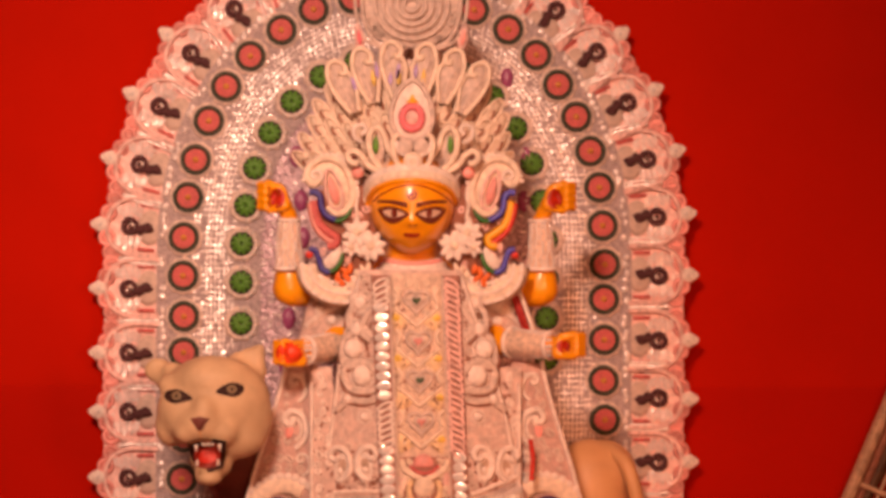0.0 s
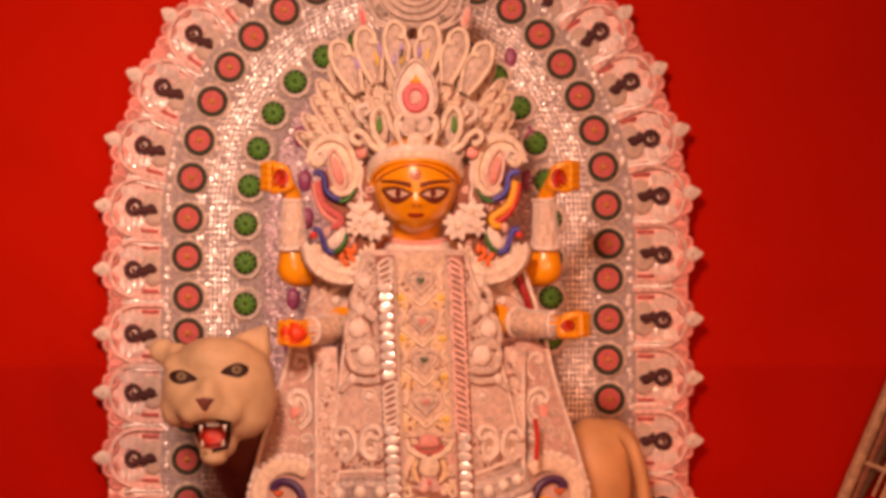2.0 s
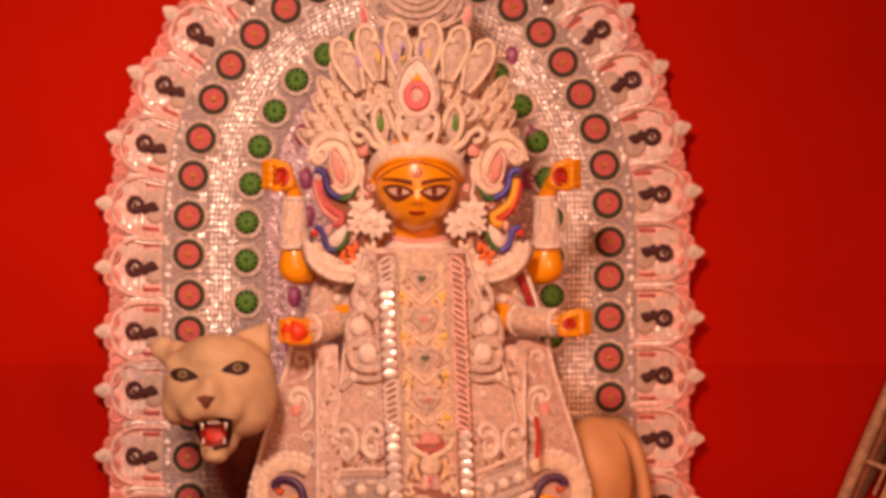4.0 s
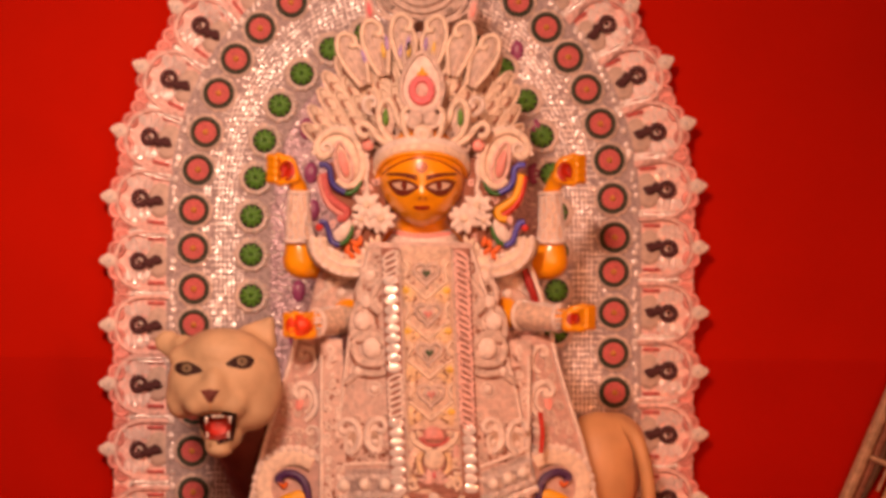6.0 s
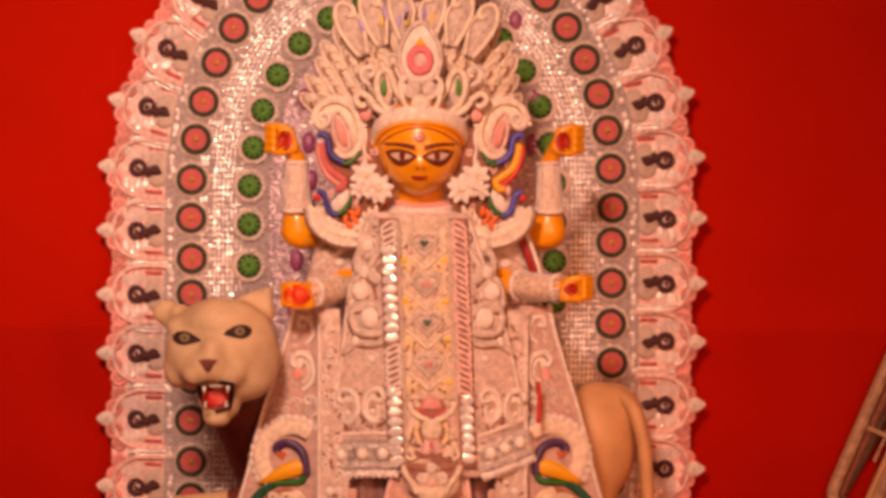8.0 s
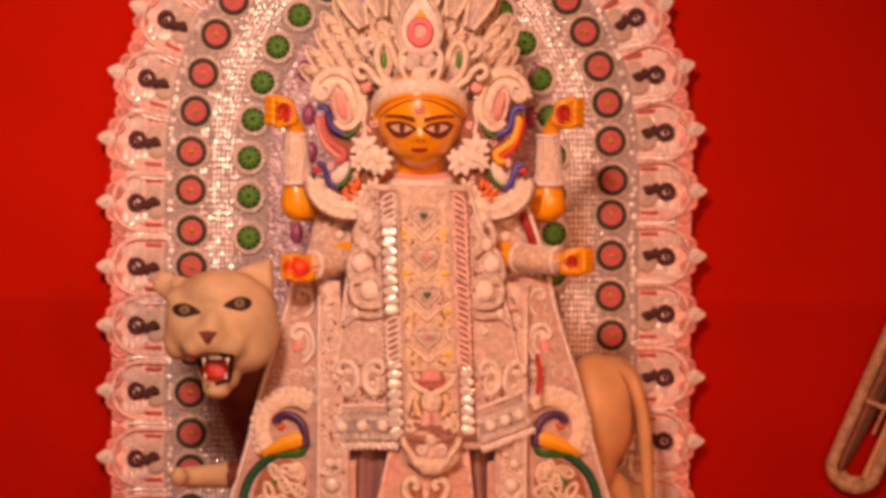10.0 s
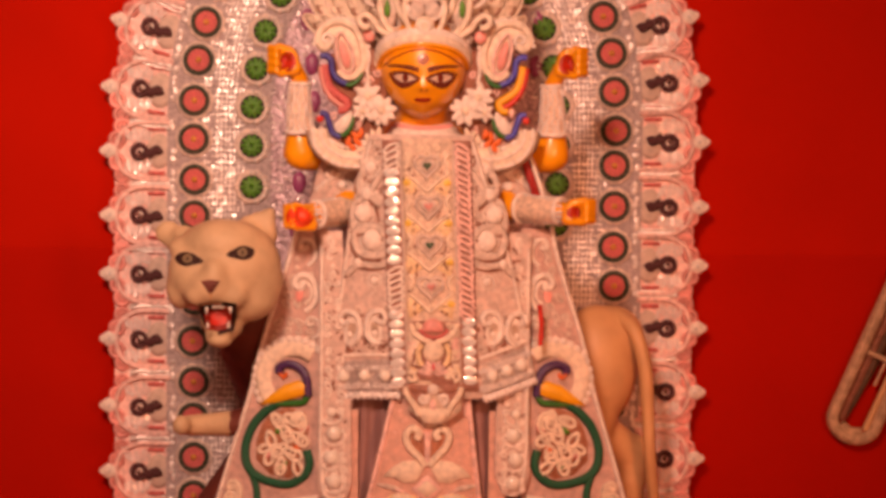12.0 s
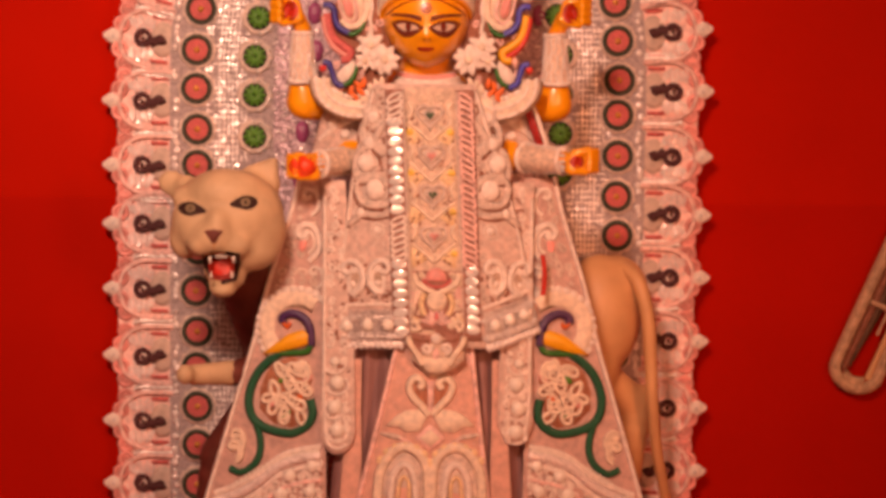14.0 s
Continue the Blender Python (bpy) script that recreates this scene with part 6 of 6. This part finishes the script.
    single("jewel_tip", lambda bm: plate_on(bm, J, [(726, 142), (732, 138), (737, 128), (743, 138), (749, 142), (737, 148)], 0.006, 0.006, 0.003), YELLOW, th, "yellow jewel")
    # the coiled disc above
    K = Flat(0.375)
    single("coil_plate", lambda bm: plate_on(bm, K, [(735 + 92 * math.cos(t), -22 + (88 if math.sin(t) < 0 else 70) * math.sin(t)) for t in (2 * math.pi * i / 32 for i in range(32))], 0.012, -0.004, 0.004), SHOLA_GREY, th, "cream coiled pith disc")
    for r in (12, 24, 36, 49, 62):
        single("coil", lambda bm: line_on(bm, K, oval(736, -30, r * 1.05, r, 24), 3.4, 2, 0.003, True), SHOLA_GREY, th)
    for s in (-1, 1):
        for off, t in ((0, 5), (12, 4)):
            single("cup_arm", lambda bm: line_on(bm, K, [(735 + s * (30 + off * 0.3), 52 + off * 0.2), (735 + s * (66 + off), 34), (735 + s * (84 + off), -4), (735 + s * (88 + off), -50)], t * 0.75, 7, 0.003), SHOLA_GREY, th)
        single("side_petal", lambda bm: plate_on(bm, K, drop(735 + s * 92, 26, 11, 26, s * 8, 14), 0.006, 0.006, 0.003), PINKISH, th, "pale pink petal")
        single("side_petal", lambda bm: plate_on(bm, K, drop(735 + s * 92, 28, 5, 14, s * 8, 14), 0.004, 0.010, 0.002), HOT_PINK if s < 0 else PINK_LACE, th)
        lw = bmesh.new()
        for k in range(14):
            t = rng.uniform(0.1, 1.4)
            scroll_on(lw, K, 736 + s * 76 * math.sin(t), -26 + 72 * math.cos(t), 6, 1.1, rng.uniform(0, 6), s, 1.8, 0.004)
        tagged(part("coil_lace", lw, SHOLA_GREY, th), kind="stuff")


crown()


# ---------- ear ornaments ----------
def ear_ornament(s):
    rng = random.Random(61 + s)
    m = (lambda u: u) if s < 0 else (lambda u: 1476 - u)
    th = thing("ear_ornament", at(m(610), 380, 0.43), "cream crescent ear ornament with blue peacocks and white flowers", "ear ornament", "ear ornaments")
    F = Flat(0.435)
    P = lambda pts: [(m(u), v) for u, v in pts]
    # upper crescent: a broad curled leaf with a pink heart
    single("leaf_plate", lambda bm: plate_on(bm, F, P([(556, 285), (556, 262), (572, 246), (596, 244), (616, 256), (628, 280), (632, 312), (622, 334), (604, 338), (588, 326), (584, 300), (574, 286)]), 0.008, -0.002, 0.003), CREAM, th, "cream curled leaf")
    single("leaf_rim", lambda bm: line_on(bm, F, P([(574, 282), (562, 290), (552, 278), (556, 258), (574, 245), (598, 244), (618, 258), (630, 284), (632, 314), (620, 336), (602, 340), (588, 328)]), 6.5, 7, 0.001), CREAM, th, "thick cream rim")
    single("leaf_curl", lambda bm: line_on(bm, F, P(spiral(567, 274, 3, 12, 1.1, 0.5, 1, 10)), 3.4, 3, 0.003), SHOLA, th)
    single("leaf_heart", lambda bm: plate_on(bm, F, P(drop(598, 300, 10, 26, -14, 16)), 0.006, 0.006, 0.003), PINK_LACE, th, "pink padded heart")
    single("leaf_heart", lambda bm: line_on(bm, F, P(drop(598, 298, 17, 36, -14, 14)), 2.6, 2, 0.006, True), PINKISH, th)
    bd = bmesh.new()
    for k in range(20):
        a = radians(188 + k * 10.5)
        pearl_on(bd, F, m(592 + 48 * math.cos(a)), 290 + 53 * math.sin(a), 4.0, 0.002)
    for k in range(9):
        pearl_on(bd, F, m(640 + 1.5 * math.sin(k)), 296 + 6.5 * k, 3.6, 0.0)
    tagged(part("bead_edge", bd, SHOLA, th), kind="stuff")
    # upper peacock: blue neck, green back, red and orange scarf
    neck = BLUE_BRIGHT if s > 0 else BLUE
    single("bird_neck", lambda bm: line_on(bm, F, P([(556, 304), (566, 303), (575, 312), (577, 330), (586, 344), (602, 352)]), 5.0, 7, 0.006, flat=0.6), neck, th, "blue curved peacock neck")
    single("bird_back", lambda bm: line_on(bm, F, P([(592, 350), (608, 354), (622, 346), (630, 332)]), 4.0, 7, 0.006, taper=True), BIRD_GREEN, th, "dark green back")
    single("bird_body", lambda bm: plate_on(bm, F, P([(588, 330), (606, 340), (626, 322), (630, 334), (618, 346), (602, 348)]), 0.006, 0.004, 0.003), SHOLA, th)
    single("scarf", lambda bm: line_on(bm, F, P([(563, 318), (566, 340), (574, 360), (590, 374), (604, 384), (600, 396), (588, 398)]), 7.0, 7, 0.002, flat=0.6), PINK if s < 0 else YELLOW, th, "coral scarf" if s < 0 else "yellow and red scarf")
    single("scarf", lambda bm: line_on(bm, F, P([(556, 322), (560, 346), (570, 370), (586, 386), (606, 396)]), 5.0, 7, 0.001), PINK_LACE if s < 0 else RED, th)
    # white flowers over the ear
    for fu, fv, r, n in ((640, 374, 26, 7), (664, 398, 27, 9), (630, 400, 18, 6)):
        for k in range(n):
            a = 360 * k / n + rng.uniform(-8, 8)
            single("petal", lambda bm: plate_on(bm, F, drop(m(fu) + r * 0.55 * math.sin(radians(a)), fv - r * 0.55 * math.cos(radians(a)), r * 0.36, r * 0.52, a, 10), 0.004, 0.012 + rng.uniform(0, 0.008), 0.003), SHOLA, th, "white pith petal")
        single("flower_eye", lambda bm: pearl_on(bm, F, m(fu), fv, r * 0.25, 0.018, 0.7), CREAM, th)
    # lower crescent
    single("cradle", lambda bm: line_on(bm, F, P([(552, 432), (556, 454), (572, 472), (598, 484), (628, 484), (654, 474), (674, 454)]), 19, 8, 0.0, flat=0.5), CREAM, th, "broad cream cradle")
    bd = bmesh.new()
    for k in range(26):
        t = k / 25
        pp = smooth_path([(544, 432, 0), (547, 458, 0), (566, 482, 0), (598, 496, 0), (630, 496, 0), (660, 486, 0), (682, 464, 0)], 10)
        q = pp[int(t * (len(pp) - 1))]
        pearl_on(bd, F, m(q.x), q.y, 4.6, 0.008)
        inner = 0.80
        pearl_on(bd, F, m(612 + (q.x - 612) * inner), 425 + (q.y - 425) * inner, 3.2, 0.0115)
    tagged(part("bead_edge", bd, SHOLA, th), kind="stuff")
    single("bird_neck", lambda bm: line_on(bm, F, P([(556, 404), (566, 406), (572, 420), (578, 438), (592, 446)]), 4.8, 7, 0.008, flat=0.6), neck, th, "blue curved peacock neck")
    single("bird_crest", lambda bm: pearl_on(bm, F, m(556), 414, 6, 0.006), RED, th)
    single("bird_body", lambda bm: plate_on(bm, F, P([(580, 424), (594, 410), (610, 398), (614, 410), (608, 430), (594, 440), (584, 438)]), 0.006, 0.008, 0.003), SHOLA, th)
    single("bird_back", lambda bm: line_on(bm, F, P([(588, 444), (602, 440), (612, 424), (616, 406)]), 4.0, 7, 0.008, taper=True), BIRD_GREEN, th)
    for u, v in ((606, 452), (618, 442), (628, 438), (622, 454), (612, 462)):
        single("feather", lambda bm: plate_on(bm, F, drop(m(u), v, 6, 10, rng.uniform(-60, 60), 10), 0.004, 0.010, 0.002), ORANGE, th, "orange feather")
    for u, v in ((640, 448), (650, 440), (660, 436), (646, 458)):
        single("feather", lambda bm: plate_on(bm, F, drop(m(u), v, 6, 10, rng.uniform(-60, 60), 10), 0.004, 0.010, 0.002), CREAM, th)
    lw = bmesh.new()
    for _ in range(30):
        u, v = rng.uniform(575, 668), rng.uniform(330, 470)
        scroll_on(lw, Flat(0.428), m(u), v, rng.uniform(5, 9), 1.1, rng.uniform(0, 6.28), 1, 2.0)
    tagged(part("lace_work", lw, PINKISH, th), kind="stuff")
    for k in range(9):
        u, v = 575 + 10 * k, 462 + 12 * math.sin(k * 0.5)
        single("scallop", lambda bm: plate_on(bm, F, oval(m(u), v - 6, 9, 8, 10), 0.004, 0.006, 0.002), CREAM if k % 2 else SHOLA, th)
    # plate that carries it, hooked behind the ear; its brown paints the shade in the gaps
    single("mount", lambda bm: plate_on(bm, F, P([(570, 300), (650, 290), (672, 340), (676, 420), (640, 462), (590, 450), (600, 390), (570, 350)]), 0.006, -0.010, 0.003), SHADE_BROWN, th, "mount behind the ornament, browned as shade in the gaps")


ear_ornament(-1), ear_ornament(1)


# ---------- the cane rack hung on the red cloth ----------
def cane_rack():
    d0 = -0.025
    th = thing("cane_rack", at(1520, 940, d0), "long round-ended pale cane rack hung on red cloth", "rack")
    ax, ay = 0.385, -0.923          # its slant
    nx_, ny_ = 0.923, 0.385

    def pt(along_, across):
        bend = 0.00002 * along_ * along_
        return (1512 + ax * along_ + nx_ * across + bend, 939 + ay * along_ + ny_ * across)

    path = [pt(a, 40) for a in range(700, 0, -50)] + [pt(-34 * math.sin(math.pi * k / 10), 40 * math.cos(math.pi * k / 10)) for k in range(11)] + [pt(a, -40) for a in range(50, 701, 50)]
    F = Flat(d0)
    single("rim", lambda bm: line_on(bm, F, path, 11, 4, 0.0, flat=1.2, sides=10), CANE, th, "pale cane rim")
    single("rim_binding", lambda bm: line_on(bm, F, [(u, v) for u, v in path], 6, 4, 0.010, flat=1.0), CANE, th)
    single("inner_wall", lambda bm: plate_on(bm, F, [pt(690, -32), pt(0, -32), pt(-14, -18), pt(120, -14), pt(690, -14)], 0.006, -0.006, 0.001), SHADE_BROWN, th, "brown inner side of the cane")
    # Dark brown plate added where the rack has its dark slot
    single("slot_plate", lambda bm: plate_on(bm, F, [pt(690, -16), pt(20, -18), pt(-10, -14), pt(60, -6), pt(200, 8), pt(690, 14)], 0.004, -0.010, 0.001), CANE_DARK, th, "dark brown plate in place of the slot")
    single("slat", lambda bm: line_on(bm, F, [pt(a, 24 + 0.01 * a) for a in range(-10, 690, 60)], 6, 4, -0.004), LION_TAN, th)
    single("slat", lambda bm: line_on(bm, F, [pt(a, 6 + 0.02 * a) for a in range(70, 690, 60)], 3, 4, -0.002), CANE, th)
    for a in (120, 300, 480):
        single("crossbar", lambda bm: line_on(bm, F, [pt(a, -36), pt(a, 36)], 5, 4, 0.003), CANE, th)
    single("end_block", lambda bm: line_on(bm, F, [pt(-16, -20), pt(-22, 0), pt(-16, 20)], 9, 5, 0.002), CANE, th)


cane_rack()
